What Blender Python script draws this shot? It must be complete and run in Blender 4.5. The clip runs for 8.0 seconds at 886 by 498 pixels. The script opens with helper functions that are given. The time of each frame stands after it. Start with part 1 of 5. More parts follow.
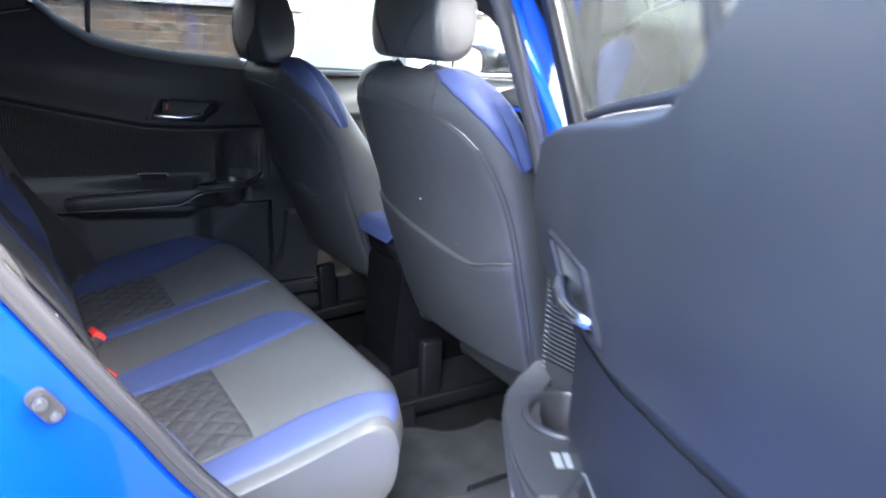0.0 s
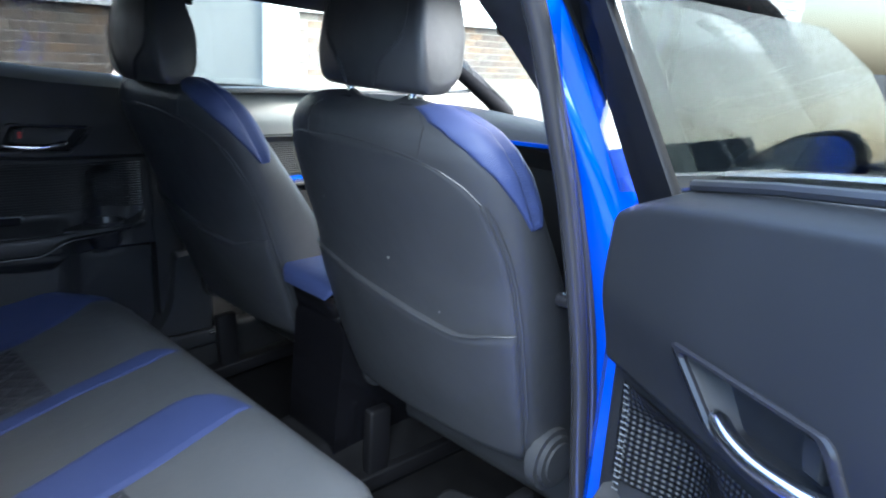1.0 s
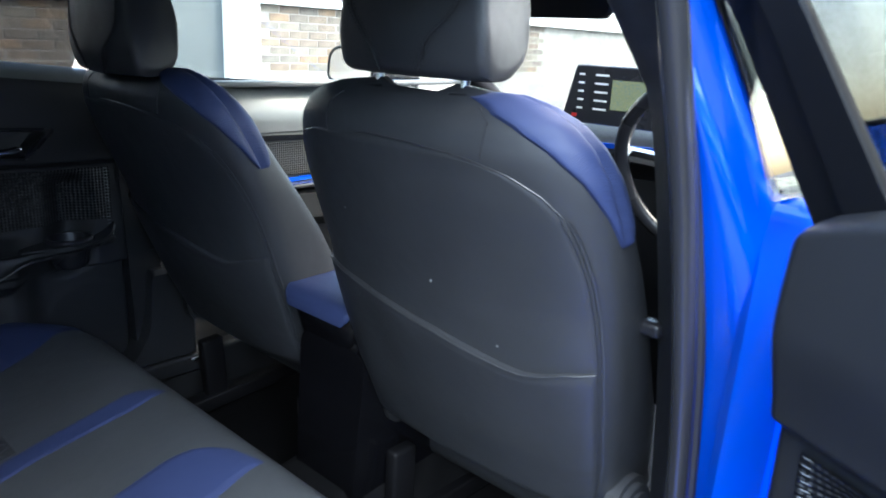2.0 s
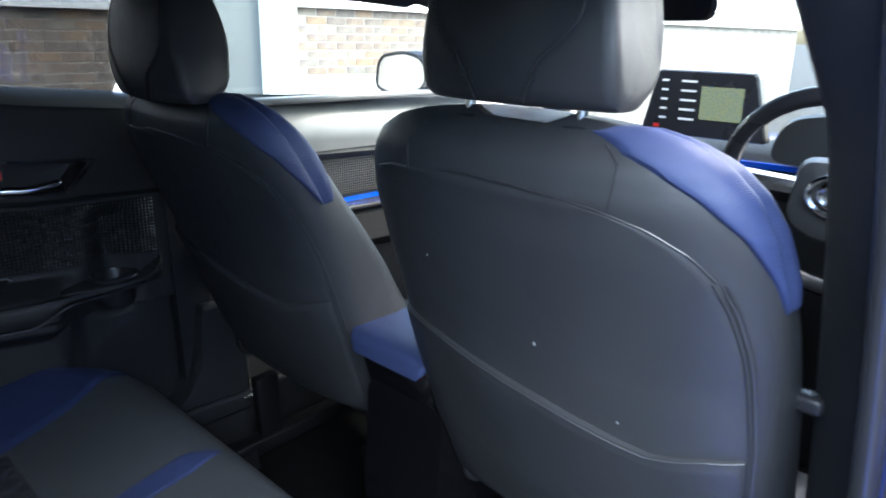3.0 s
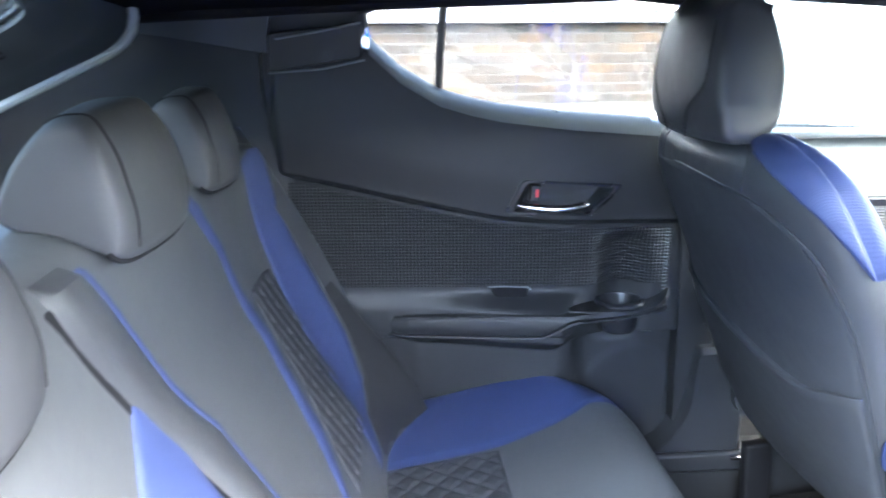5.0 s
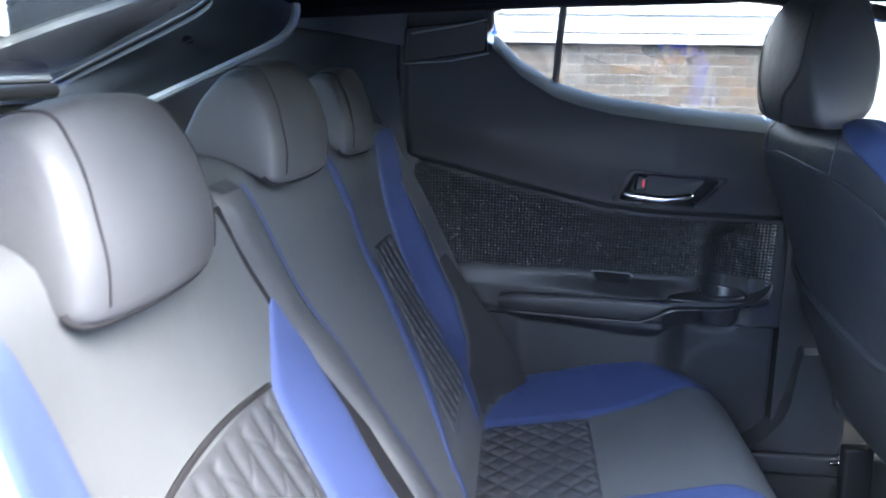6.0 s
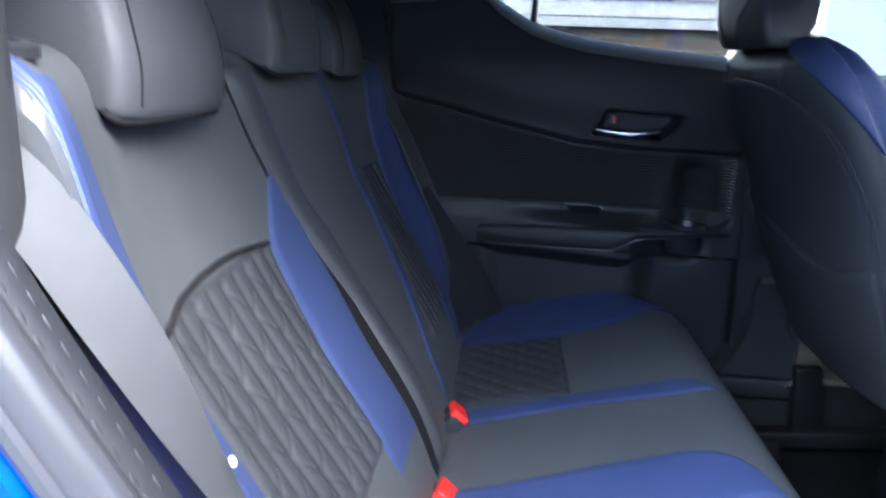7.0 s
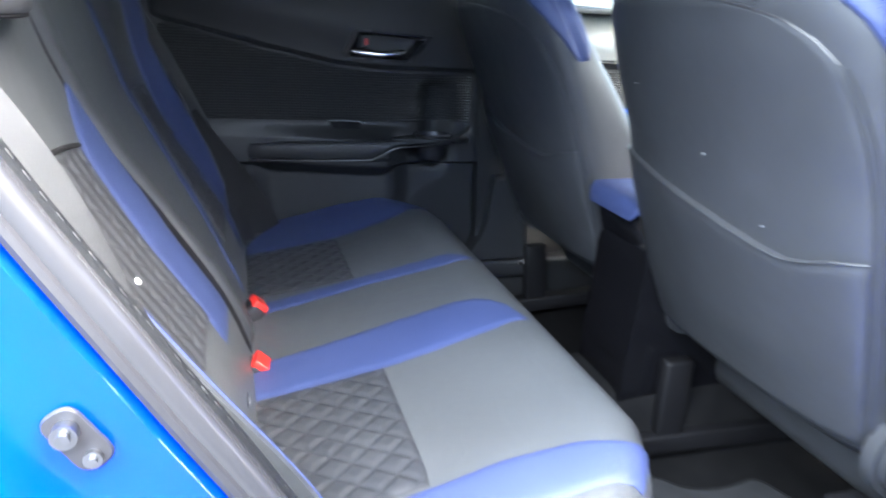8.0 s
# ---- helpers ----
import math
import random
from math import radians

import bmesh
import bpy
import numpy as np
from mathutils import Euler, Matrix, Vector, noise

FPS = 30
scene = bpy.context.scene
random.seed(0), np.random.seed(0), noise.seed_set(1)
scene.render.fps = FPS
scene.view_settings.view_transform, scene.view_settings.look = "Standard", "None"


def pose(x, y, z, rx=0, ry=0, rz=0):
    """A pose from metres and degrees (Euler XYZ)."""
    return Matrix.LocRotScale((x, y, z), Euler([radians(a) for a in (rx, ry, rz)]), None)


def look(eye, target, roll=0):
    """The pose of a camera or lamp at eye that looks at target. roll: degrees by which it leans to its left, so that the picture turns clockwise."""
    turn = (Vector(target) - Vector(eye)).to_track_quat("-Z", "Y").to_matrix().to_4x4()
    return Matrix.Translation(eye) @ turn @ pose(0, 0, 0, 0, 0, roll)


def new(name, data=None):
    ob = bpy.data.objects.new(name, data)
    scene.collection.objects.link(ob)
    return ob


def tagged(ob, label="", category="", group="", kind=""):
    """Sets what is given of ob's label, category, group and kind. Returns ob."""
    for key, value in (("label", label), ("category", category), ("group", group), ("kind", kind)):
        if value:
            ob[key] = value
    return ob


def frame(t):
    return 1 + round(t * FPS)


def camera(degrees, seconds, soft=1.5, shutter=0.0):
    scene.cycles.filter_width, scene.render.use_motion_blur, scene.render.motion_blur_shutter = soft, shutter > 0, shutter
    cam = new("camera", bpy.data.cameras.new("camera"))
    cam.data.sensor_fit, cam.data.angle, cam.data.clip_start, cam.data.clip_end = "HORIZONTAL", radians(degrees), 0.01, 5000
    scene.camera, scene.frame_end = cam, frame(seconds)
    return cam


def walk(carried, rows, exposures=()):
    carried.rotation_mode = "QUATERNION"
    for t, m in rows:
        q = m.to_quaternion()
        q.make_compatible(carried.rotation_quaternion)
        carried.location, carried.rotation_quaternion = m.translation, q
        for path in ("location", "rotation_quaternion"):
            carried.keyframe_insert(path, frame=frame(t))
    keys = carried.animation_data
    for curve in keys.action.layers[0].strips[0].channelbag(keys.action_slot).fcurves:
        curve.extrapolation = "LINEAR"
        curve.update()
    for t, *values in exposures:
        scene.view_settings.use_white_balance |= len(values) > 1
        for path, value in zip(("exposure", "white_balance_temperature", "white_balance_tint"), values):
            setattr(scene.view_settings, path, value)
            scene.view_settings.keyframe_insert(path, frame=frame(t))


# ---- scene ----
cam = camera(62.7, 8.0, 1.8, 0.5)
PATH = [
    (0, (0.065, -1.671, 1.328), (1.091, -0.049, 0.767), 2.7),
    (0.5, (0.017, -1.456, 1.356), (1.181, 0.069, 0.792), 3.2),
    (1, (0.037, -1.305, 1.359), (1.394, 0.06, 0.817), 3.7),
    (1.5, (0.072, -1.171, 1.323), (1.504, 0.112, 0.772), 3.0),
    (3, (0.165, -0.881, 1.354), (1.526, 0.471, 0.789), 1.1),
    (3.5, (0.211, -0.801, 1.363), (1.26, 0.803, 0.792), 0.0),
    (4, (0.213, -0.731, 1.382), (0.951, 1.038, 0.81), -0.2),
    (4.5, (0.208, -0.722, 1.378), (0.649, 1.144, 0.812), -0.3),
    (5, (0.218, -0.763, 1.389), (0.379, 1.15, 0.828), -0.3),
    (6.5, (0.277, -0.99, 1.27), (0.029, 0.936, 0.791), 1.3),
    (7, (0.279, -1.046, 1.205), (0.131, 0.883, 0.701), 2.0),
    (7.5, (0.247, -1.122, 1.154), (0.452, 0.781, 0.574), 3.4),
    (8, (0.196, -1.244, 1.172), (0.736, 0.578, 0.548), 2.9),
]
STOPS = [(0, 4.87, 6300, 9), (0.5, 4.95, 6000, 6), (1, 4.21, 5850, 3), (1.5, 3.78, 5950, 3), (3, 3.99, 5950, 4), (3.5, 3.88, 5950, 5), (4, 4.72, 5950, 5), (4.5, 5.68, 5950, 5), (5, 6.80, 5950, 5), (6.5, 5.17, 5550, 6), (7, 4.62, 5450, 6), (7.5, 4.85, 5720, 6), (8, 5.22, 6100, 5)]
walk(cam, [(t, look(eye, target, roll)) for t, eye, target, roll in PATH], STOPS)

# ---- light ----
world = bpy.data.worlds.new("sky")
scene.world = world
world.use_nodes = True
wn = world.node_tree
wn.nodes.clear()
sky = wn.nodes.new("ShaderNodeTexSky")
sky.sky_type = 'NISHITA'
sky.sun_disc = False
sky.sun_elevation, sky.sun_rotation = radians(47), radians(133)
sky.air_density, sky.dust_density = 1.0, 4.0
bg = wn.nodes.new("ShaderNodeBackground")
bg.inputs[1].default_value = 0.15
out = wn.nodes.new("ShaderNodeOutputWorld")
wn.links.new(sky.outputs[0], bg.inputs[0])
wn.links.new(bg.outputs[0], out.inputs[0])
sun = new("sun", bpy.data.lights.new("sun", 'SUN'))
sun.data.energy, sun.data.angle, sun.data.color = 0.8, radians(55), (1.0, 0.99, 0.97)
sun.matrix_world = look((-2.8, -2.6, 4.1), (0, 0, 0))


# ---- materials ----
def nodes_of(name):
    m = bpy.data.materials.new(name)
    m.use_nodes = True
    return m, m.node_tree.nodes, m.node_tree.links, m.node_tree.nodes["Principled BSDF"]


def surface(name, colour, rough, metal=0.0, grain=0.0, grain_scale=900.0, stain=0.12, stain_scale=6.0, coat=0.0, spec=0.5, sheen=0.0, wave=0.0):
    """A plain material with fine relief and slow uneven tone."""
    m, n, l, p = nodes_of(name)
    tc = n.new("ShaderNodeTexCoord")
    big = n.new("ShaderNodeTexNoise")
    big.inputs["Scale"].default_value, big.inputs["Detail"].default_value = stain_scale, 6
    fine = n.new("ShaderNodeTexNoise")
    fine.inputs["Scale"].default_value, fine.inputs["Detail"].default_value = grain_scale, 2
    for q in (big, fine):
        l.new(tc.outputs["Object"], q.inputs["Vector"])
    ramp = n.new("ShaderNodeMapRange")
    ramp.inputs[1].default_value, ramp.inputs[2].default_value = 0.3, 0.7
    ramp.inputs[3].default_value, ramp.inputs[4].default_value = 1 - stain, 1 + stain
    l.new(big.outputs[0], ramp.inputs[0])
    mul = n.new("ShaderNodeVectorMath")
    mul.operation = 'SCALE'
    mul.inputs[0].default_value = colour
    l.new(ramp.outputs[0], mul.inputs["Scale"])
    l.new(mul.outputs[0], p.inputs["Base Color"])
    rr = n.new("ShaderNodeMapRange")
    rr.inputs[3].default_value, rr.inputs[4].default_value = max(rough - 0.08, 0.02), min(rough + 0.08, 1)
    l.new(big.outputs[0], rr.inputs[0])
    l.new(rr.outputs[0], p.inputs["Roughness"])
    p.inputs["Metallic"].default_value = metal
    p.inputs["Coat Weight"].default_value = coat
    p.inputs["Coat Roughness"].default_value = 0.04
    p.inputs["Specular IOR Level"].default_value = spec
    p.inputs["Sheen Weight"].default_value = sheen
    if wave > 0:
        slow = n.new("ShaderNodeTexNoise")
        slow.inputs["Scale"].default_value, slow.inputs["Detail"].default_value = 16, 3
        l.new(tc.outputs["Object"], slow.inputs["Vector"])
        c = n.new("ShaderNodeBump")
        c.inputs["Strength"].default_value, c.inputs["Distance"].default_value = wave, 0.006
        l.new(slow.outputs[0], c.inputs["Height"])
        l.new(c.outputs[0], p.inputs["Normal"])
    if grain > 0:
        b = n.new("ShaderNodeBump")
        if wave > 0:
            l.new(c.outputs[0], b.inputs["Normal"])
        b.inputs["Strength"].default_value, b.inputs["Distance"].default_value = grain, 0.0006
        l.new(fine.outputs[0], b.inputs["Height"])
        l.new(b.outputs[0], p.inputs["Normal"])
    return m


def glass(name, through_, gloss=1.0):
    """A pane: what lies behind it, tinted, and a mirror image that grows towards grazing angles. through_: what both faces let pass."""
    m, n, l, p = nodes_of(name)
    n.remove(p)
    t = n.new("ShaderNodeBsdfTransparent")
    t.inputs[0].default_value = (*[math.sqrt(c) for c in through_], 1)
    g = n.new("ShaderNodeBsdfGlossy")
    g.inputs["Roughness"].default_value = 0.01
    g.inputs[0].default_value = (gloss, gloss, gloss, 1)
    f = n.new("ShaderNodeLayerWeight")
    f.inputs[0].default_value = 0.5
    w = n.new("ShaderNodeMath")
    w.operation = 'POWER'
    w.inputs[1].default_value = 5.0
    l.new(f.outputs["Facing"], w.inputs[0])
    s = n.new("ShaderNodeMapRange")
    s.inputs[3].default_value, s.inputs[4].default_value = 0.04, 1.0
    l.new(w.outputs[0], s.inputs[0])
    x = n.new("ShaderNodeMixShader")
    l.new(s.outputs[0], x.inputs[0])
    l.new(t.outputs[0], x.inputs[1])
    l.new(g.outputs[0], x.inputs[2])
    l.new(x.outputs[0], n["Material Output"].inputs[0])
    return m


def ribbed(m, way, pitch, depth):
    """Fine parallel ribs, as in a weave, laid over a material's own grain."""
    n, l = m.node_tree.nodes, m.node_tree.links
    tc = n.new("ShaderNodeTexCoord")
    d = n.new("ShaderNodeVectorMath")
    d.operation = 'DOT_PRODUCT'
    v = Vector(way).normalized() * (2 * math.pi / pitch)
    d.inputs[1].default_value = v
    l.new(tc.outputs["Object"], d.inputs[0])
    s = n.new("ShaderNodeMath")
    s.operation = 'SINE'
    l.new(d.outputs["Value"], s.inputs[0])
    b = n.new("ShaderNodeBump")
    b.inputs["Strength"].default_value, b.inputs["Distance"].default_value = 1.0, depth
    l.new(s.outputs[0], b.inputs["Height"])
    p = n["Principled BSDF"]
    old = p.inputs["Normal"].links
    if old:
        l.new(old[0].from_socket, b.inputs["Normal"])
    l.new(b.outputs[0], p.inputs["Normal"])
    return m


GREY = surface("grey_leather", (0.050, 0.0535, 0.0575), 0.40, grain=0.5, grain_scale=1400, stain=0.08, spec=0.5, wave=0.35)
DARK = surface("dark_leather", (0.031, 0.0325, 0.036), 0.38, grain=0.5, grain_scale=1400, stain=0.10, spec=0.5, wave=0.35)
MID = surface("dark_grey_leather", (0.026, 0.0275, 0.031), 0.60, grain=0.5, grain_scale=1400, stain=0.08, spec=0.5, wave=0.35)
BLUE = ribbed(surface("blue_leather", (0.031, 0.043, 0.110), 0.46, grain=0.4, grain_scale=1600, stain=0.06, spec=0.35), (0.3, 1.0, 0.35), 0.0022, 0.00009)
QUILT = surface("quilted_leather", (0.026, 0.0272, 0.031), 0.40, grain=0.4, grain_scale=1400, spec=0.35)
PLASTIC = surface("black_plastic", (0.0175, 0.018, 0.0195), 0.44, grain=0.5, grain_scale=2200, stain=0.08, spec=0.30)
SATIN = surface("satin_plastic", (0.018, 0.018, 0.021), 0.28, grain=0.1, stain=0.05, spec=0.3)
TRIMGREY = surface("grey_plastic", (0.135, 0.1425, 0.15), 0.5, grain=0.3, grain_scale=2200)
RUBBER = surface("rubber", (0.024, 0.024, 0.027), 0.34, grain=0.15, stain=0.1)
CARPET = surface("carpet", (0.006, 0.006, 0.0065), 0.95, grain=1.0, grain_scale=700, stain=0.25, stain_scale=20, spec=0.08)
LINER = surface("black_headliner", (0.009, 0.009, 0.0105), 0.95, grain=0.6, grain_scale=1500, spec=0.1)
PAINT = surface("blue_paint", (0.005, 0.095, 0.74), 0.24, metal=0.4, coat=1.0, stain=0.04, grain=0.12, grain_scale=4000)
CHROME = surface("chrome", (0.8, 0.81, 0.83), 0.12, metal=1.0, stain=0.03)
STEEL = surface("steel", (0.24, 0.245, 0.26), 0.34, metal=1.0, stain=0.1, stain_scale=60)
GLOSS = surface("gloss_black_plastic", (0.004, 0.004, 0.005), 0.16, grain=0.05, stain=0.05, spec=0.35)
FRAME = surface("matt_black_frame", (0.006, 0.006, 0.007), 0.5, grain=0.3, grain_scale=2000, spec=0.2)
TRIMDARK = surface("dark_grey_plastic", (0.029, 0.0305, 0.034), 0.42, grain=0.3, grain_scale=2000, stain=0.1, spec=0.4)
SEAL = surface("door_seal_rubber", (0.03, 0.03, 0.033), 0.24, grain=0.1, stain=0.08, spec=0.6)
RED = surface("red_plastic", (0.55, 0.02, 0.015), 0.4, stain=0.05)
WHITE = surface("white_paint", (0.8, 0.8, 0.79), 0.5, stain=0.05)
PALE = surface("pale_panel", (0.085, 0.096, 0.10), 0.45, stain=0.08, stain_scale=2)
MORTAR = surface("mortar", (0.34, 0.315, 0.285), 0.9, grain=0.8, grain_scale=200, stain=0.2)
ASPHALT = surface("asphalt", (0.05, 0.05, 0.052), 0.9, grain=0.9, grain_scale=120, stain=0.25, stain_scale=1.5)
WEB = surface("belt_webbing", (0.070, 0.073, 0.078), 0.5, grain=0.5, grain_scale=1500, spec=0.4)
# Clear glass dimmed to half, to hold down the bright view outside.
CLEAR = glass("dimmed_clear_glass", (0.50, 0.545, 0.53))
TINT = glass("privacy_glass", (0.062, 0.066, 0.067), 0.6)
# The same privacy glass, made clearer so the view through it comes out brighter.
BRIGHT_TINT = glass("brightened_privacy_glass", (0.128, 0.137, 0.135))


# ---- mesh helpers ----
def finish(bm, name, mat, smooth=True):
    me = bpy.data.meshes.new(name)
    bmesh.ops.recalc_face_normals(bm, faces=bm.faces)
    for f in bm.faces:
        f.smooth = smooth
    bm.to_mesh(me)
    bm.free()
    me.materials.append(mat)
    if smooth:
        me.set_sharp_from_angle(angle=radians(38))
    return me


def part(name, bm, mat, parent, label="", smooth=True):
    ob = new(name, finish(bm, name, mat, smooth and mat not in (CLEAR, TINT)))
    ob.parent = parent
    if label:
        tagged(ob, label)
    return ob


def thing(name, label, category, at=(0, 0, 0), group="", kind=""):
    ob = new(name)
    ob.location = at
    ob.empty_display_size = 0.05
    return tagged(ob, label, category, group, kind)


def lerp_table(table, x):
    """Smooth reading of a short table of (x, value)."""
    if x <= table[0][0]:
        return table[0][1]
    for (a, p), (b, q) in zip(table, table[1:]):
        if x <= b:
            k = (x - a) / (b - a)
            return p + (q - p) * k
    return table[-1][1]


def smooth_path(points, n):
    """n + 1 points along a Catmull-Rom curve through points, evenly spaced by length."""
    pts = [Vector(p) for p in points]
    ext = [2 * pts[0] - pts[1]] + pts + [2 * pts[-1] - pts[-2]]
    dense = []
    for i in range(1, len(ext) - 2):
        a, b, c, d = ext[i - 1:i + 3]
        for k in range(24):
            t = k / 24
            dense.append(0.5 * ((2 * b) + (c - a) * t + (2 * a - 5 * b + 4 * c - d) * t * t + (3 * b - a - 3 * c + d) * t ** 3))
    dense.append(pts[-1])
    acc = [0.0]
    for p, q in zip(dense, dense[1:]):
        acc.append(acc[-1] + (q - p).length)
    res, j = [], 0
    for i in range(n + 1):
        s = acc[-1] * i / n
        while j < len(acc) - 2 and acc[j + 1] < s:
            j += 1
        k = (s - acc[j]) / max(acc[j + 1] - acc[j], 1e-9)
        res.append(dense[j].lerp(dense[j + 1], min(max(k, 0), 1)))
    return res


def grid(rows, close_u=False, close_v=False):
    """A bmesh from rows of points."""
    bm = bmesh.new()
    vs = [[bm.verts.new(p) for p in row] for row in rows]
    nv, nu = len(rows), len(rows[0])
    for j in range(nv if close_v else nv - 1):
        for i in range(nu if close_u else nu - 1):
            a, b = vs[j][i], vs[j][(i + 1) % nu]
            c, d = vs[(j + 1) % nv][(i + 1) % nu], vs[(j + 1) % nv][i]
            try:
                bm.faces.new((a, b, c, d))
            except ValueError:
                pass
    return bm


def loft(loops, cap=True):
    bm = grid(loops, close_u=True)
    bm.verts.ensure_lookup_table()
    n = len(loops[0])
    if cap:
        bm.faces.new(bm.verts[:n])
        bm.faces.new(bm.verts[-n:])
    return bm


def tube(points, r, n=10, cap=True, squash=1.0):
    """A round bar along points; r: a radius, or one for each point."""
    pts = [Vector(p) for p in points]
    rs = r if isinstance(r, (list, tuple)) else [r] * len(pts)
    loops, side = [], None
    for i, p in enumerate(pts):
        d = (pts[min(i + 1, len(pts) - 1)] - pts[max(i - 1, 0)]).normalized()
        if side is None:
            side = d.cross(Vector((0, 0, 1)))
            if side.length < 0.1:
                side = d.cross(Vector((0, 1, 0)))
        side = (side - d * side.dot(d)).normalized()
        up = side.cross(d)
        loops.append([p + rs[i] * (side * math.cos(a) + up * math.sin(a) * squash) for a in [2 * math.pi * k / n for k in range(n)]])
    return loft(loops, cap)


def sweep(points, profile, up=(0, 0, 1), cap=True):
    """A section (list of (side, up) metres) along points."""
    pts = [Vector(p) for p in points]
    up = Vector(up)
    loops = []
    for i, p in enumerate(pts):
        d = (pts[min(i + 1, len(pts) - 1)] - pts[max(i - 1, 0)]).normalized()
        side = d.cross(up).normalized()
        u = side.cross(d)
        loops.append([p + side * a + u * b for a, b in profile])
    return loft(loops, cap)


def rbox(sx, sy, sz, bevel=0.005, at=(0, 0, 0), seg=3):
    bm = bmesh.new()
    bmesh.ops.create_cube(bm, size=1, matrix=Matrix.Translation(at) @ Matrix.Diagonal((sx, sy, sz, 1)))
    bmesh.ops.bevel(bm, geom=list(bm.edges), offset=bevel, segments=seg, profile=0.5, affect='EDGES')
    return bm


def disc(radius, depth, n=28, bevel=0.002, m=Matrix()):
    bm = bmesh.new()
    bmesh.ops.create_cone(bm, cap_ends=True, segments=n, radius1=radius, radius2=radius, depth=depth)
    bmesh.ops.bevel(bm, geom=[e for e in bm.edges if len(e.link_faces) == 2 and any(len(f.verts) > 4 for f in e.link_faces)], offset=bevel, segments=2, affect='EDGES')
    bmesh.ops.transform(bm, matrix=m, verts=bm.verts)
    return bm


def rounded(pts, r, n=5):
    """A closed outline of 2D points with rounded corners."""
    res = []
    for i, p in enumerate(pts):
        p, a, b = Vector(p), Vector(pts[i - 1]), Vector(pts[(i + 1) % len(pts)])
        da, db = (a - p), (b - p)
        k = min(r, da.length * 0.45, db.length * 0.45)
        s, e = p + da.normalized() * k, p + db.normalized() * k
        for j in range(n + 1):
            t = j / n
            res.append(s * (1 - t) ** 2 + p * 2 * t * (1 - t) + e * t * t)
    return res


def plate(outline, place, thick, bevel=0.0):
    """A plate from a closed 2D outline; place(u, v, w) maps to the world, w is the depth."""
    bm = bmesh.new()
    steps = [(0, 0), (0, thick)] if not bevel else [(bevel, 0), (0, bevel), (0, thick - bevel), (bevel, thick)]
    c = sum((Vector(p) for p in outline), Vector((0, 0))) / len(outline)
    loops = []
    for inset, w in steps:
        loop = []
        for p in outline:
            q = Vector(p)
            d = c - q
            q = q + d.normalized() * inset if d.length > inset else c
            loop.append(place(q[0], q[1], w))
        loops.append(loop)
    return loft(loops)


def patch(S, u0, u1, v0, v1, nu=16, nv=24, lift=0.006, sink=0.008, edge=0.012, bump=None, flip=False):
    """A padded panel on the surface S(u, v), between the lines u0(v) and u1(v); its rim sinks into the surface, as at a seam."""
    f0 = u0 if callable(u0) else (lambda v: u0)
    f1 = u1 if callable(u1) else (lambda v: u1)
    rows = []
    ks_u = [0, 0] + [i / nu for i in range(nu + 1)] + [1, 1]
    ks_v = [0, 0] + [i / nv for i in range(nv + 1)] + [1, 1]
    for jj, kv in enumerate(ks_v):
        v = v0 + (v1 - v0) * kv
        row = []
        for ii, ku in enumerate(ks_u):
            a, b = f0(v), f1(v)
            u = a + (b - a) * ku
            p = S(u, v)
            du, dv = S(u + 1e-3, v) - S(u - 1e-3, v), S(u, v + 1e-3) - S(u, v - 1e-3)
            nrm = du.cross(dv)
            nrm = nrm.normalized() if nrm.length > 1e-12 else Vector((0, 0, 1))
            nrm = -nrm if flip else nrm
            wu = (S(b, v) - S(a, v)).length
            d_u = min(ku, 1 - ku) * wu
            d_v = min(kv, 1 - kv) * abs(v1 - v0) * dv.length / 2e-3
            d = min(d_u, d_v)
            h = lift * (1 - math.exp(-d / edge * 2.2))
            if bump:
                h += bump(u, v, p) * min(d / edge, 1)
            if ii == 0 or jj == 0 or ii == len(ks_u) - 1 or jj == len(ks_v) - 1:
                h = -sink
            row.append(p + nrm * h)
        rows.append(row)
    return grid(rows)


def quilt(pitch, depth, stretch=1.0, arc=0.72):
    """Diamond stitching; arc: the length of the surface along v."""
    def f(u, v, p):
        a, b = u / pitch, v * arc / pitch * stretch
        s, t = (a + b) % 1, (a - b) % 1
        e = min(s, 1 - s, t, 1 - t)
        return -depth * math.exp(-(e / 0.13) ** 2)
    return f


def channels(pitch, depth, arc=0.76):
    """Upright stitched channels, waisted by faint slanting stitch lines; arc: the length of the surface along v."""
    def f(u, v, p):
        a, b = u / pitch, v * arc / pitch
        e = min(a % 1, 1 - a % 1)
        s, t = (a * .5 + b * .42) % 1, (a * .5 - b * .42) % 1
        g = min(s, 1 - s, t, 1 - t)
        return -depth * math.exp(-(e / .20) ** 2) - depth * .28 * math.exp(-(g / .06) ** 2)
    return f


# ---- ground and building ----
def plain_box(name, lo, hi, mat, label, category, kind="structure", bevel=0.004):
    size = [b - a for a, b in zip(lo, hi)]
    at = [(a + b) / 2 for a, b in zip(lo, hi)]
    ob = new(name, finish(rbox(*size, bevel, at, 2), name, mat, False))
    return tagged(ob, label, category, "", kind)


gbm = bmesh.new()
bmesh.ops.create_grid(gbm, x_segments=40, y_segments=40, size=400)
ground = tagged(new("ground", finish(gbm, "ground", ASPHALT, False)), "dark grey asphalt of a parking bay", "ground", "", "structure")
WY = 4.9
wall_north = plain_box("wall_north", (-9, WY + .012, 0), (2.62, WY + .3, 1.485), MORTAR, "brick wall in worn brown and grey bricks", "wall")
wall_east = plain_box("wall_east", (4.05, WY + .012, 0), (16, WY + .3, 1.57), MORTAR, "brick wall in worn brown and grey bricks", "wall")
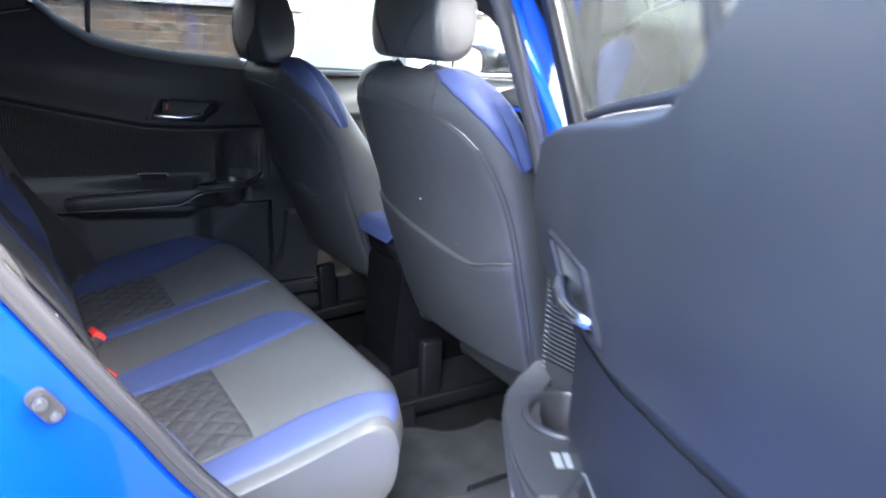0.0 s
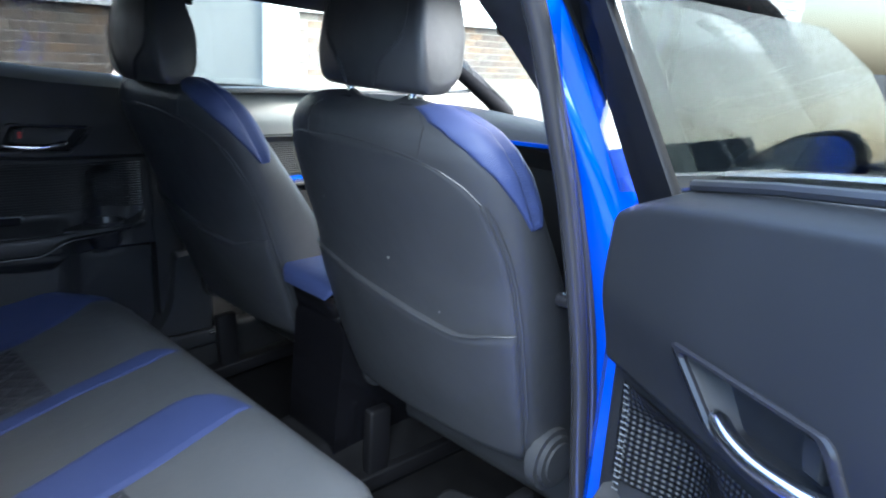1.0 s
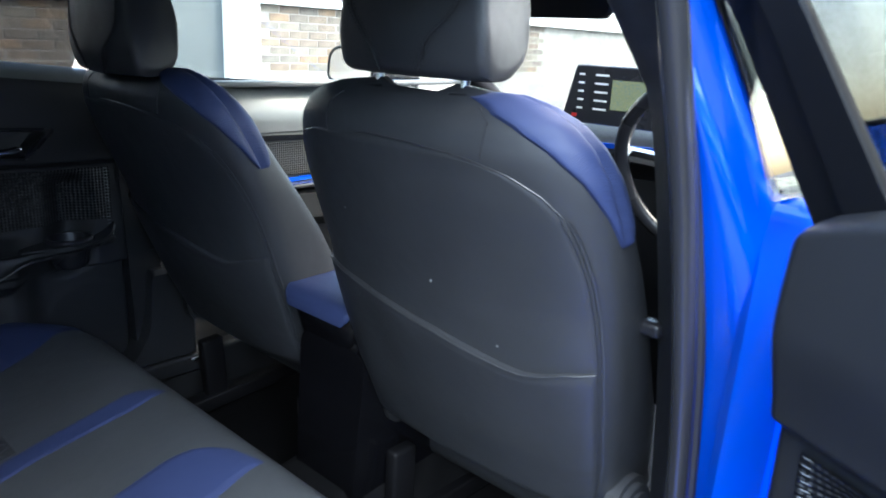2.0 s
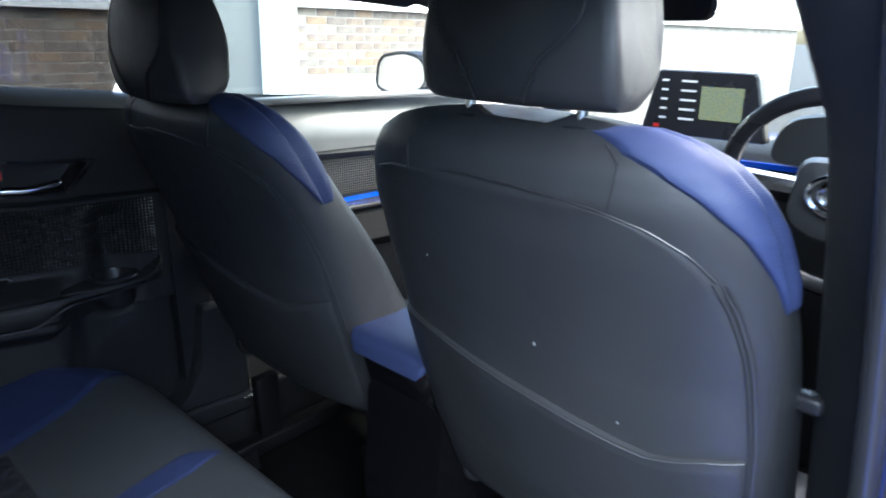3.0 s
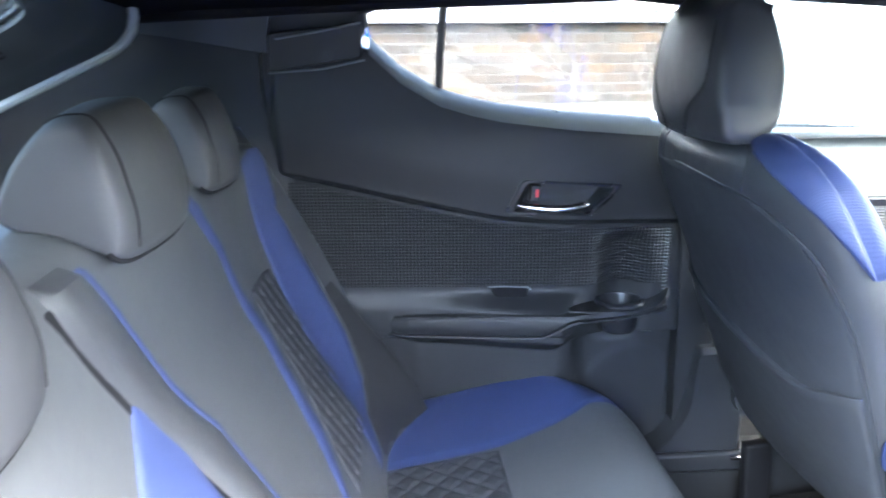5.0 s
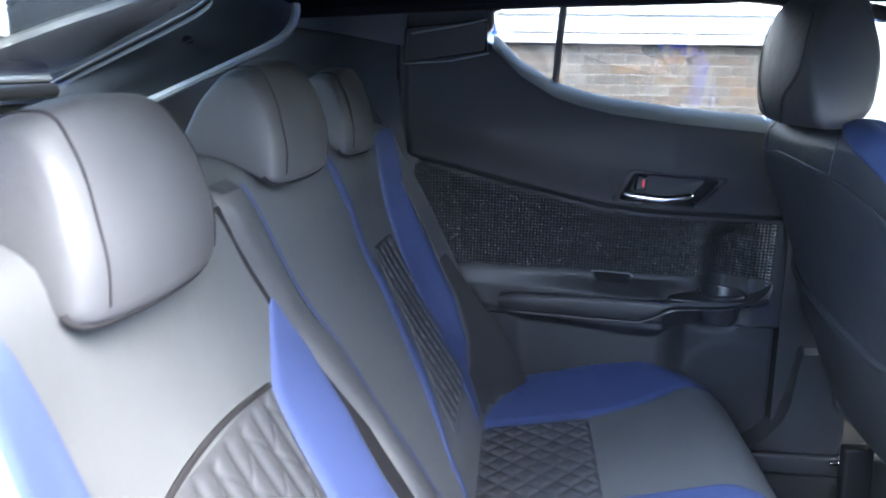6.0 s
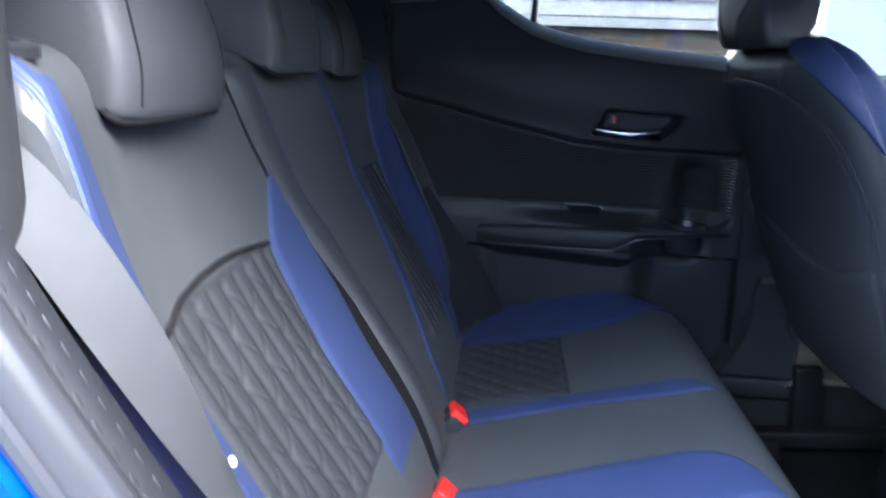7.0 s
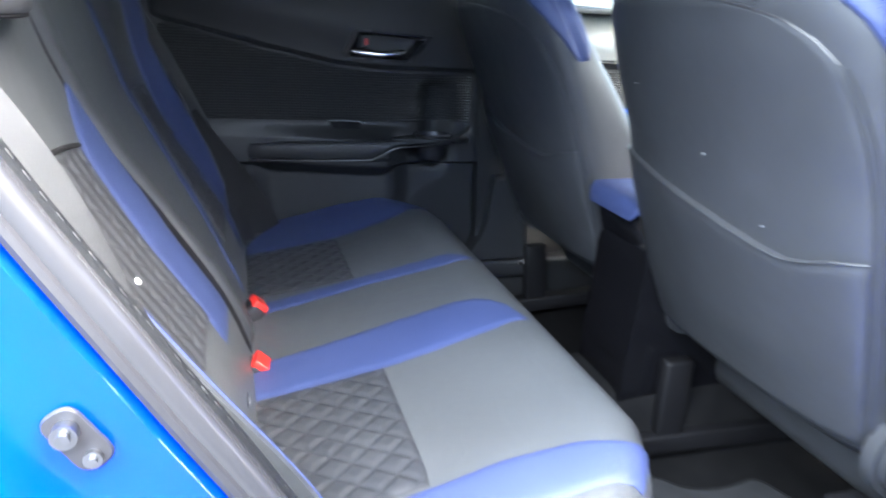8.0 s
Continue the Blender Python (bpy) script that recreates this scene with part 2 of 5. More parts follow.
plain_box("trim_post", (3.72, WY - .03, 0), (4.05, WY + .3, 3.2), WHITE, "white painted corner post", "post")
plain_box("door_1", (2.62, WY + .06, 0), (3.72, WY + .2, 3.2), PALE, "pale grey panelled doorway", "door")
plain_box("trim_fascia", (-9, WY - .06, 1.485), (2.62, WY + .3, 1.555), WHITE, "white painted fascia board", "trim")
plain_box("trim_ledge", (4.05, WY - .06, 1.57), (16, WY + .3, 1.64), WHITE, "white painted fascia board", "trim")
# Unseen wall, added to keep low sky light off the far door.
plain_box("wall_blocker", (-16, -7.4, 0), (16, -7.1, 2.6), surface("blocker_wall", (.23, .24, .245), .9, grain=.8, grain_scale=200, stain=.2), "unseen pale grey wall added to hold back low sky light", "wall")
# Solid dark strips painted in for the shadow gaps above both fascias.
plain_box("trim_gap_shade", (-9, WY - .05, 1.556), (2.62, WY + .1, 1.566), RUBBER, "dark strip that stands for the shadow gap above the fascia", "trim", bevel=.001)
plain_box("trim_gap_shade", (4.05, WY - .05, 1.641), (16, WY + .1, 1.651), RUBBER, "dark strip that stands for the shadow gap above the fascia", "trim", bevel=.001)
cladding = tagged(new("wall_cladding"), "white horizontal weatherboard cladding", "cladding", "", "structure")
for x0, x1, z0 in ((-9, 2.62, 1.567), (4.05, 16, 1.652)):
    for k in range(12):
        z = z0 + .13 * k
        lo = [Vector((x0, WY - .045, z)), Vector((x0, WY - .02, z + .13)), Vector((x0, WY + .1, z + .13)), Vector((x0, WY + .1, z))]
        part("board", loft([lo, [v + Vector((x1 - x0, 0, 0)) for v in lo]]), WHITE, cladding, smooth=False)
plain_box("wall_upper", (-9, WY + .1, 1.55), (16, WY + .3, 3.2), WHITE, "white wall behind the cladding", "wall")

# ---- rear bench ----
YC = 0.02
CPROF = smooth_path([(.10, 0, .585), (.2, 0, .593), (.42, 0, .629), (.58, 0, .664), (.645, 0, .678), (.69, 0, .667), (.713, 0, .62), (.707, 0, .55), (.68, 0, .51)], 60)
XS = [p.x for p in CPROF]


def s_of(x):
    """The place along the cushion's section at a given x of its top."""
    for i in range(46):
        if CPROF[i + 1].x >= x:
            return (i + (x - CPROF[i].x) / (CPROF[i + 1].x - CPROF[i].x)) / 60
    return 46 / 60


def along(prof, s):
    s = min(max(s, 0), 1) * (len(prof) - 1)
    i = min(int(s), len(prof) - 2)
    return prof[i].lerp(prof[i + 1], s - i)


def cushion(y, s):
    p = along(CPROF, s)
    k, drop = 1.0, 0.0
    if y > 0.46:
        k = 1 - 0.42 * ((y - 0.46) / 0.26) ** 2 * 0.62
        drop = 0.012 * ((y - 0.46) / 0.26) ** 3
    if y < -0.48:
        k = 1 - 0.20 * ((-0.48 - y) / 0.14) ** 2 * 0.5
        drop = 0.018 * ((-0.48 - y) / 0.14) ** 3
    return Vector((0.10 + (p.x - 0.10) * k, y, p.z - drop))


rear_seat = thing("rear_seat", "grey and blue leather rear bench seat with black quilted inserts", "car seat")
ends = [(-0.645, .90), (-0.64, .96), (-0.62, .99), (-0.58, 1.0)] + [(-0.5 + 0.06 * i, 1.0) for i in range(19)] + [(0.66, .995), (0.70, .97), (0.715, .92)]
loops = []
for y, k in ends:
    top = [cushion(min(max(y, -.62), .70), i / 60) for i in range(61)]
    loop = [Vector((p.x, y, p.z)) for p in top] + [Vector((0.60 - .05 * (1 - k), y, .49)), Vector((0.10, y, .49))]
    c = Vector((0.4, y, 0.56))
    loops.append([c + (p - c) * k for p in loop])
part("seat_cushion", loft(loops), GREY, rear_seat, "smooth grey leather seat cushion")


def by_x(table):
    tab = [(s_of(x), y) for x, y in table]
    return lambda s: lerp_table(tab, s)


def cpanel(name, a, b, x0, x1, mat, label, s1=None, **kw):
    part(name, patch(cushion, by_x(a), by_x(b), s_of(x0), s1 if s1 else s_of(x1), flip=True, **kw), mat, rear_seat, label)


cpanel("outer_panel", [(.14, .45), (.43, .46), (.55, .49), (.63, .53)], [(.14, .70), (.70, .70)], .16, .64, BLUE, "blue leather side panel", s1=0.83, lift=.004)
cpanel("quilted_panel", [(.14, .17), (.43, .175)], [(.14, .455), (.43, .45)], .18, .425, QUILT, "black diamond-quilted insert", nu=90, nv=72, lift=.005, bump=quilt(.047, .0038))
cpanel("narrow_stripe", [(.2, .08), (.45, .125), (.62, .118), (.675, .132)], [(.2, .132), (.45, .172), (.62, .176), (.675, .136)], .2, .67, BLUE, "narrow blue leather stripe", lift=.003, sink=.004, edge=.006)
cpanel("wide_stripe", [(.2, -.237), (.42, -.224), (.664, -.19)], [(.2, -.120), (.45, -.070), (.58, -.058), (.62, -.075), (.65, -.125), (.67, -.187)], .2, .668, BLUE, "wide blue leather stripe", lift=.004, sink=.004, edge=.006)
cpanel("quilted_panel", [(.14, -.54), (.41, -.53)], [(.14, -.24), (.41, -.224)], .19, .41, QUILT, "black diamond-quilted insert", nu=90, nv=72, lift=.005, bump=quilt(.047, .0038))
cpanel("outer_panel", [(.14, -.615), (.70, -.615)], [(.14, -.565), (.28, -.55), (.41, -.535), (.5, -.525), (.6, -.535), (.65, -.555)], .16, .65, BLUE, "blue leather side panel", s1=0.80, lift=.004)

BPROF = smooth_path([(.225, 0, .56), (.17, 0, .70), (.075, 0, .85), (0, 0, .977), (-.036, 0, 1.08), (-.052, 0, 1.155), (-.07, 0, 1.195), (-.12, 0, 1.212), (-.18, 0, 1.205)], 60)


def s_z(z):
    for i in range(60):
        if BPROF[i + 1].z >= z:
            return (i + (z - BPROF[i].z) / (BPROF[i + 1].z - BPROF[i].z)) / 60
    return 0.85


def back(y, s):
    p = along(BPROF, s)
    d = abs(y - YC) - 0.44
    fwd = 0.085 * (d / 0.18) ** 2 if d > 0 else 0.0
    return Vector((p.x + fwd * (1 - 0.5 * s), y, p.z))


def bback(y, s):
    """The same surface, with u turned so that panels face forward."""
    return back(-y, s)


loops = []
for y, k in [(-.635, .9), (-.625, .97), (-.6, 1)] + [(-.55 + .05 * i, 1) for i in range(24)] + [(.645, .97), (.655, .9)]:
    loop = [back(y, i / 60) for i in range(61)]
    top, bot = loop[-1], loop[0]
    loop += [Vector((top.x - .02, y, 1.18)), Vector((bot.x - .16, y, .56))]
    c = Vector((0.0, y, 0.9))
    loops.append([c + (p - c) * k for p in loop])
part("backrest", loft(loops), GREY, rear_seat, "smooth grey leather backrest")


def by_z(table):
    tab = [(s_z(z), -y) for z, y in table]
    return lambda s: lerp_table(tab, s)


def bpanel(name, a, b, z0, z1, mat, label, s1=None, **kw):
    part(name, patch(bback, by_z(a), by_z(b), s_z(z0), s1 if s1 else s_z(z1), flip=True, **kw), mat, rear_seat, label)


bpanel("outer_panel", [(.6, -.555), (.93, -.535), (1.03, -.520), (1.1, -.530), (1.19, -.566)], [(.6, -.622), (1.0, -.622), (1.1, -.624), (1.2, -.626)], .62, 1.2, BLUE, "blue leather backrest edge panel", lift=.004)
bpanel("quilted_panel", [(.6, -.22), (.85, -.228), (.98, -.205)], [(.6, -.545), (.98, -.512)], .735, .985, QUILT, "black diamond-quilted insert", nu=170, nv=230, lift=.005, bump=channels(.033, .0034))
# Black line in place of the shadow under the upper pad's edge.
arch = [back(-.205 - .31 * i / 24, s_z(.981 + .013 * math.sin(math.pi * min(i / 22, 1)))) + Vector((.0015, 0, 0)) for i in range(25)]
part("seam_shade", tube(arch, .0036, 8), LINER, rear_seat, "black line laid on for the shadow in the seam")
bpanel("inner_panel", [(.6, -.10), (.8, -.088), (.89, -.065), (1.0, -.064), (1.082, -.085)], [(.6, -.24), (.8, -.237), (.918, -.215), (.974, -.2), (1.024, -.143), (1.082, -.089)], .69, 1.08, BLUE, "blue leather panel", lift=.004, sink=.004)
# Black strip on the surface, for the shade inside the split.
bpanel("split_gap_shade", [(.6, -.03), (.85, -.02), (.97, -.06), (1.07, -.115), (1.14, -.155), (1.18, -.172)], [(.6, -.098), (.8, -.086), (.89, -.064), (.97, -.085), (1.07, -.135), (1.166, -.188), (1.2, -.205)], .60, 1.195, LINER, "black strip laid on for the shaded gap of the split backrest", nu=6, lift=.001, sink=.003, edge=.004)
# Darker leather colour stands in for shade on the centre section's side.
bpanel("centre_bolster", [(.6, .016), (.95, .016), (1.02, -.026), (1.09, -.056), (1.178, -.106), (1.2, -.12)], [(.6, -.062), (.85, -.042), (.97, -.075), (1.07, -.126), (1.14, -.168), (1.19, -.185)], .60, 1.195, DARK, "leather edge of the centre backrest, darkened as its shaded side", nu=10, nv=40, lift=.013, sink=.004, edge=.020)
bpanel("thin_stripe", [(.7, .032), (.95, .031), (1.02, -.008), (1.09, -.038), (1.178, -.088), (1.204, -.10)], [(.7, .012), (.95, .012), (1.02, -.03), (1.09, -.06), (1.178, -.11), (1.204, -.125)], .62, 1.2, BLUE, "thin blue leather stripe", nu=4, lift=.003, sink=.003, edge=.004)
bpanel("thin_stripe", [(.70, .157), (.8, .284), (.93, .361), (1.08, .36), (1.176, .29)], [(.70, .134), (.809, .24), (.932, .318), (1.077, .322), (1.171, .24)], .62, 1.18, BLUE, "thin blue leather stripe", nu=4, lift=.003, sink=.003, edge=.004)
bpanel("quilted_panel", [(.6, .45), (.72, .47), (.82, .50), (.98, .53)], [(.6, .2), (.744, .242), (.85, .34), (.99, .40)], .70, .985, QUILT, "black quilted insert", nu=90, nv=200, lift=.005, bump=channels(.033, .0034))
bpanel("outer_panel", [(.6, .46), (.69, .49), (.74, .555), (.82, .60), (.95, .63), (1.2, .64)], [(.6, .41), (.72, .425), (.82, .47), (.99, .54), (1.18, .57)], .62, 1.19, BLUE, "blue leather backrest edge panel", lift=.004)

part("belt_outlet", loft([[Vector((-.075 + a * k, -.592 + b * k, 1.208 + h - a * .12)) for a, b in rounded([(-.05, -.045), (.05, -.045), (.05, .035), (-.05, .035)], .032, 6)] for k, h in [(1.0, -.006), (1.0, .002), (.94, .005), (.80, .005), (.70, -.001)]]), SATIN, rear_seat, "black oval belt guide on the shoulder")
bpanel("side_bolster", [(.6, .655), (1.0, .652)], [(.6, .465), (.69, .495), (.74, .56), (.82, .605), (.95, .632), (1.0, .64)], .60, 1.0, PLASTIC, "black side of the backrest", lift=.002, sink=.004, edge=.005)


def headrest(y, x, z, w, size=1.0):
    """A leather head restraint: flat stitched cheeks, a padded front, a lip that hangs over the backrest."""
    prof = rounded([(0, 0), (.004, .05), (-.010, .105), (-.034, .142), (-.066, .138), (-.095, .108), (-.122, .052), (-.106, .037), (-.064, .030), (-.034, .016)], .018, 4)
    c = Vector((-.05, .075))
    loops = []
    for k, e in [(-1.0, .84), (-.985, .91), (-.95, .96), (-.88, .99), (-.78, 1.0), (-.65, 1.0), (-.45, 1), (-.2, 1), (0, 1), (.2, 1), (.45, 1), (.65, 1.0), (.78, 1.0), (.88, .99), (.95, .96), (.985, .91), (1.0, .84)]:
        swell = 1 - abs(k) ** 2.2
        loop = []
        for p in prof:
            q = c + (p - c) * e
            fwd = swell * (.020 if q.x > -.05 else .004)
            up = swell * .014 * max(0, (q.y - .05) / .09)
            narrow = 1 - .16 * max(0, (q.y - .06) / .08) ** 1.5
            loop.append(Vector((x + (q.x + fwd) * size, y + k * w / 2 * narrow, z + (q.y + up) * size)))
        loops.append(loop)
    rim_line = [l[1] + Vector((.001, 0, -.001)) for l in loops]
    hr = part("headrest", loft(loops), MID, rear_seat, "dark grey leather headrest with stitched side seams")
    part("hem", tube(rim_line, .0034, 8), LINER, hr, "dark hem along the lower edge")
    for side in (-1, 1):
        edge = []
        for p in prof[4:24]:
            q = c + (p - c) * 1.002
            narrow = 1 - .16 * max(0, (q.y - .06) / .08) ** 1.5
            swell = 1 - .82 ** 2.2
            fwd = swell * (.020 if q.x > -.05 else .004)
            edge.append((x + (q.x + fwd) * size, y + side * .82 * w / 2 * narrow, z + (q.y + swell * .014 * max(0, (q.y - .05) / .09)) * size))
        part("seam", tube(edge, .0012, 6), LINER, hr)


headrest(-.376, -.025, 1.142, .215, 1.03)
headrest(.050, -.032, 1.174, .235)
headrest(.42, -.036, 1.162, .20)


# ---- front seats ----
SEAT_X = 0.825


def seat_w(z):
    return lerp_table([(.56, .215), (.62, .24), (.68, .256), (.76, .268), (.86, .276), (.95, .282), (1.06, .286), (1.13, .283), (1.18, .274), (1.215, .258), (1.24, .235), (1.258, .20), (1.270, .15), (1.278, .07)], z)


def seat_x(z):
    return lerp_table([(.56, 1.18), (.60, 1.13), (.645, 1.060), (.66, 1.043), (.75, 1.005), (.9, .943), (1.0, .908), (1.1, .870), (1.2, .830), (1.278, .80)], z)


def dip(p, z):
    """The seat back's top sags a little between the shoulders."""
    return lerp_table([(1.19, 0), (1.24, .007), (1.278, .014)], z) * max(0, 1 - p * p * 1.6)


def seat_rear(p, z):
    """The seat back's rear face: p from -1 (towards the left of the car) to 1."""
    w, a = seat_w(z), p * math.pi / 2
    d = lerp_table([(.66, .105), (.75, .105), (1.0, .092), (1.14, .086), (1.2, .080), (1.235, .064), (1.256, .046), (1.27, .026), (1.278, .010)], z)
    c, q = math.cos(a), math.sin(a)
    return Vector((seat_x(z) - d * abs(c) ** lerp_table([(.6, .34), (.75, .45), (.95, .7), (1.0, .8)], z), -w * math.copysign(abs(q) ** .9, q), z - dip(p, z)))


def seat_front(p, z):
    w, a = seat_w(z), p * math.pi / 2
    d = lerp_table([(.66, .14), (.8, .15), (.95, .125), (1.1, .075), (1.2, .05), (1.24, .035), (1.278, .006)], z)
    dish = -.045 * math.cos(a) ** 4 * (1 if z < 1.15 else .3)
    q = math.sin(a)
    return Vector((seat_x(z) + d * abs(math.cos(a)) ** .4 + dish, -w * math.copysign(abs(q) ** .9, q), z - dip(p, z)))


def front_seat(at, label, rest, set_back=0.0):
    seat = thing("front_seat", label, "car seat", group="front seats")
    seat.matrix_basis = at
    zs = [.60 + .678 * (1 - (1 - i / 48) ** 1.7) for i in range(49)]
    loops = [[seat_rear(-1 + 2 * i / 40, z) for i in range(41)] + [seat_front(1 - 2 * i / 32, z) for i in range(1, 32)] for z in zs]
    part("backrest", loft(loops), DARK, seat, "black leather seat back")
    arch = [(.65, .74), (.755, .79), (.93, .785), (1.05, .735), (1.10, .69), (1.137, .63), (1.16, .55), (1.18, .43), (1.196, .26), (1.205, .06)]
    left = [(.65, .80), (.9, .83), (1.05, .82), (1.12, .79), (1.16, .73), (1.185, .62), (1.20, .42), (1.208, .1)]
    back_panel = part("back_panel", patch(seat_rear, lambda z: -lerp_table(left, z), lambda z: lerp_table(arch, z), .66, 1.206, 40, 64, .0022, .003, .004), DARK, seat, "smooth black leather back panel")
    pocket = [(-.80, .962), (-.55, .960), (-.35, .952), (-.1, .932), (.12, .912), (.28, .901), (.38, .897), (.48, .904), (.58, .914), (.78, .922)]

    def pock(q, p):
        top = lerp_table(pocket, p)
        z = .655 + (top - .655) * q
        out = .0045 + .006 * q ** 3 * math.exp(-((p - .1) / .5) ** 2) + .003 * math.sin(p * 9) * q * (1 - q)
        return seat_rear(p, z) - Vector((out, 0, 0))
    part("map_pocket", patch(pock, 0.0, 1.0, -.80, .765, 30, 70, .003, .012, .005, flip=True), DARK, seat, "black leather map pocket with a curved hem")
    hem = [pock(1.0, -.80 + 1.56 * i / 40) - Vector((.0040, 0, 0)) for i in range(41)]
    part("hem", tube(hem, .0014, 6), DARK, seat)
    # zip along the side seam
    zipp = [seat_rear(lerp_table(arch, z) + .012, z) + Vector((-.002, -.001, 0)) for z in [.68 + .455 * i / 30 for i in range(31)]]
    part("zip", tube(zipp, [.001, .0022] + [.003] * 27 + [.0022, .001], 6, squash=.5), DARK, seat, "black covered zip")
    for off in (-.014, .036):
        part("seam", tube([seat_rear(lerp_table(arch, z) + off, z) + Vector((-.004, 0, 0)) for z in [.68 + .455 * i / 30 for i in range(31)]], .0010, 5), QUILT, seat)
    part("seam", tube([seat_rear(p, z) - Vector((.0012, 0, 0)) for p, z in [(-lerp_table(left, z), z) for z in [.9 + .308 * i / 30 for i in range(31)]] + [(lerp_table(arch, z), z) for z in [1.205 - .068 * i / 20 for i in range(21)]]], .0013, 6), RUBBER, seat, "dark stitched seam")
    part("shoulder_panel", patch(seat_rear, lambda z: lerp_table([(1.10, .985), (1.14, .90), (1.18, .78), (1.21, .66), (1.235, .55), (1.255, .47), (1.272, .50)], z), lambda z: 1.0, 1.10, 1.272, 18, 40, .006, .003, .005), BLUE, seat, "blue leather shoulder panel")
    part("shoulder_panel", patch(lambda p, z: seat_front(-p, z), lambda z: -1.0, lambda z: lerp_table([(1.10, -.985), (1.17, -.85), (1.272, -.55)], z), 1.10, 1.272, 12, 30, .006, .003, .006), BLUE, seat, "blue leather shoulder panel")
    for sg in (-1, 1):
        part("seam", tube([seat_rear(sg * p, z) - Vector((.001, 0, 0)) for p, z in [(.45, 1.262), (.42, 1.245), (.37, 1.225), (.33, 1.196)]], .0012, 5), RUBBER, seat)
    if label.startswith("black leather driver"):
        for p_, z_, r_ in ((.045, 1.003, .0026), (.28, .93, .0018), (-.3, 1.08, .0016)):
            part("lint_speck", disc(r_, .0012, 8, .0003, Matrix.Translation(seat_rear(p_, z_) - Vector((.0055, 0, 0))) @ pose(0, 0, 0, 0, 90, 0)), TRIMGREY, seat, "speck of pale lint")
    # lower skirt of the cover
    part("cover_skirt", patch(seat_rear, -.98, .98, .605, .652, 40, 10, .003, .004, .006), QUILT, seat, "lower flap of the seat cover")
    # cushion
    loops = []
    for y, k in [(-.265, .75), (-.26, .9), (-.24, 1), (-.12, 1), (0, 1), (.12, 1), (.24, 1), (.26, .9), (.265, .75)]:
        prof = rounded([(1.10, .47), (1.10, .62), (1.25, .69), (1.38, .66), (1.38, .52)], .06, 5)
        loops.append([Vector((1.12 + (p.x - 1.12) * (.9 + .1 * k), y, .60 + (p.y - .60) * k)) for p in prof])
    part("seat_cushion", loft(loops), DARK, seat, "black leather seat cushion")
    # head restraint
    loops = []
    prof = rounded([(.004, 0), (-.006, .05), (-.002, .12), (.018, .185), (.045, .205), (.075, .185), (.092, .10), (.08, .02), (.05, -.002)], .03, 4)
    c = Vector((.045, .10))
    for k, e in [(-1.0, .80), (-.985, .92), (-.95, .985), (-.88, 1.0), (-.6, 1.0), (-.3, 1), (0, 1), (.3, 1), (.6, 1), (.88, 1.0), (.95, .985), (.985, .92), (1.0, .80)]:
        loop = []
        for p in prof:
            q = c + (p - c) * e
            half = .134 - .03 * max(0, (q.y - .05) / .15) ** 1.3
            loop.append(Vector((SEAT_X - .07 - set_back + q.x + .018 * k * k, k * half, rest + q.y)))
        loops.append(loop)
    hr = part("headrest", loft(loops), DARK, seat, "black leather headrest")
    for side in (-1, 1):
        def on_rest(k, h, out=.001):
            bx = lerp_table([(-.01, .006), (0, .003), (.05, -.006), (.12, -.002), (.185, .016)], h)
            half = .134 - .03 * max(0, (h - .05) / .15) ** 1.3
            return Vector((SEAT_X - .07 - set_back + bx + .018 * k * k - out, side * k * half, rest + h))
        line = smooth_path([on_rest(k, h) for k, h in [(.25, .004), (.33, .028), (.43, .048), (.66, .075), (.76, .096), (.80, .13), (.79, .17)]], 60)
        part("seam", tube(line, .0013, 5), RUBBER, hr)
        for off in (-.006, .006):
            bm = bmesh.new()
            for m in range(2, 40, 2):
                a, c = line[m] + Vector((0, off, 0)), line[m + 1] + Vector((0, off, 0))
                piece = tube([a, a.lerp(c, .8)], .0009, 5)
                tmp = bpy.data.meshes.new("stitch")
                piece.to_mesh(tmp)
                piece.free()
                bm.from_mesh(tmp)
                bpy.data.meshes.remove(tmp)
            part("stitching", bm, MID, hr, "row of short stitches")
    for y in (-.078, .078):
        part("headrest_post", tube([(SEAT_X - .028, y, 1.24), (SEAT_X - .022, y, rest + .03)], .0065, 12), CHROME, seat, "chrome headrest post")
        part("post_collar", rbox(.026, .036, .014, .005, (SEAT_X - .026, y, 1.261)), SATIN, seat)
    for y in (-.262, .236):
        part("recliner_cover", disc(.058, .04, 32, .01, pose(1.01, y, .655, 90, 0, 0)), TRIMDARK, seat, "round dark grey recliner cover")
        part("recliner_ring", disc(.043, .05, 32, .006, pose(1.01, y, .655, 90, 0, 0)), TRIMDARK, seat)
        part("seat_rail", rbox(.60, .045, .04, .006, (1.15, y * .84, .39)), FRAME, seat)
        part("rail_bracket", rbox(.06, .03, .19, .008, (.99, y * .84, .47)), FRAME, seat)
        part("rail_cover", loft([[Vector((.885 + a, y * .84 + b, zz)) for a, b in rounded([(-.03 - t, -.035 - t), (.05, -.035 - t), (.05, .035 + t), (-.03 - t, .035 + t)], .015, 3)] for zz, t in [(.352, .008), (.362, .004), (.385, 0), (.395, -.006)]]), LINER, seat, "black plastic rail cover")
    return seat


front_seat(pose(0, -.37, 0), "black leather driver's seat with a blue shoulder panel", 1.284)
front_seat(pose(.041, .335, -.066, 0, -4, 0), "black leather passenger seat with a blue shoulder panel", 1.258, .035)

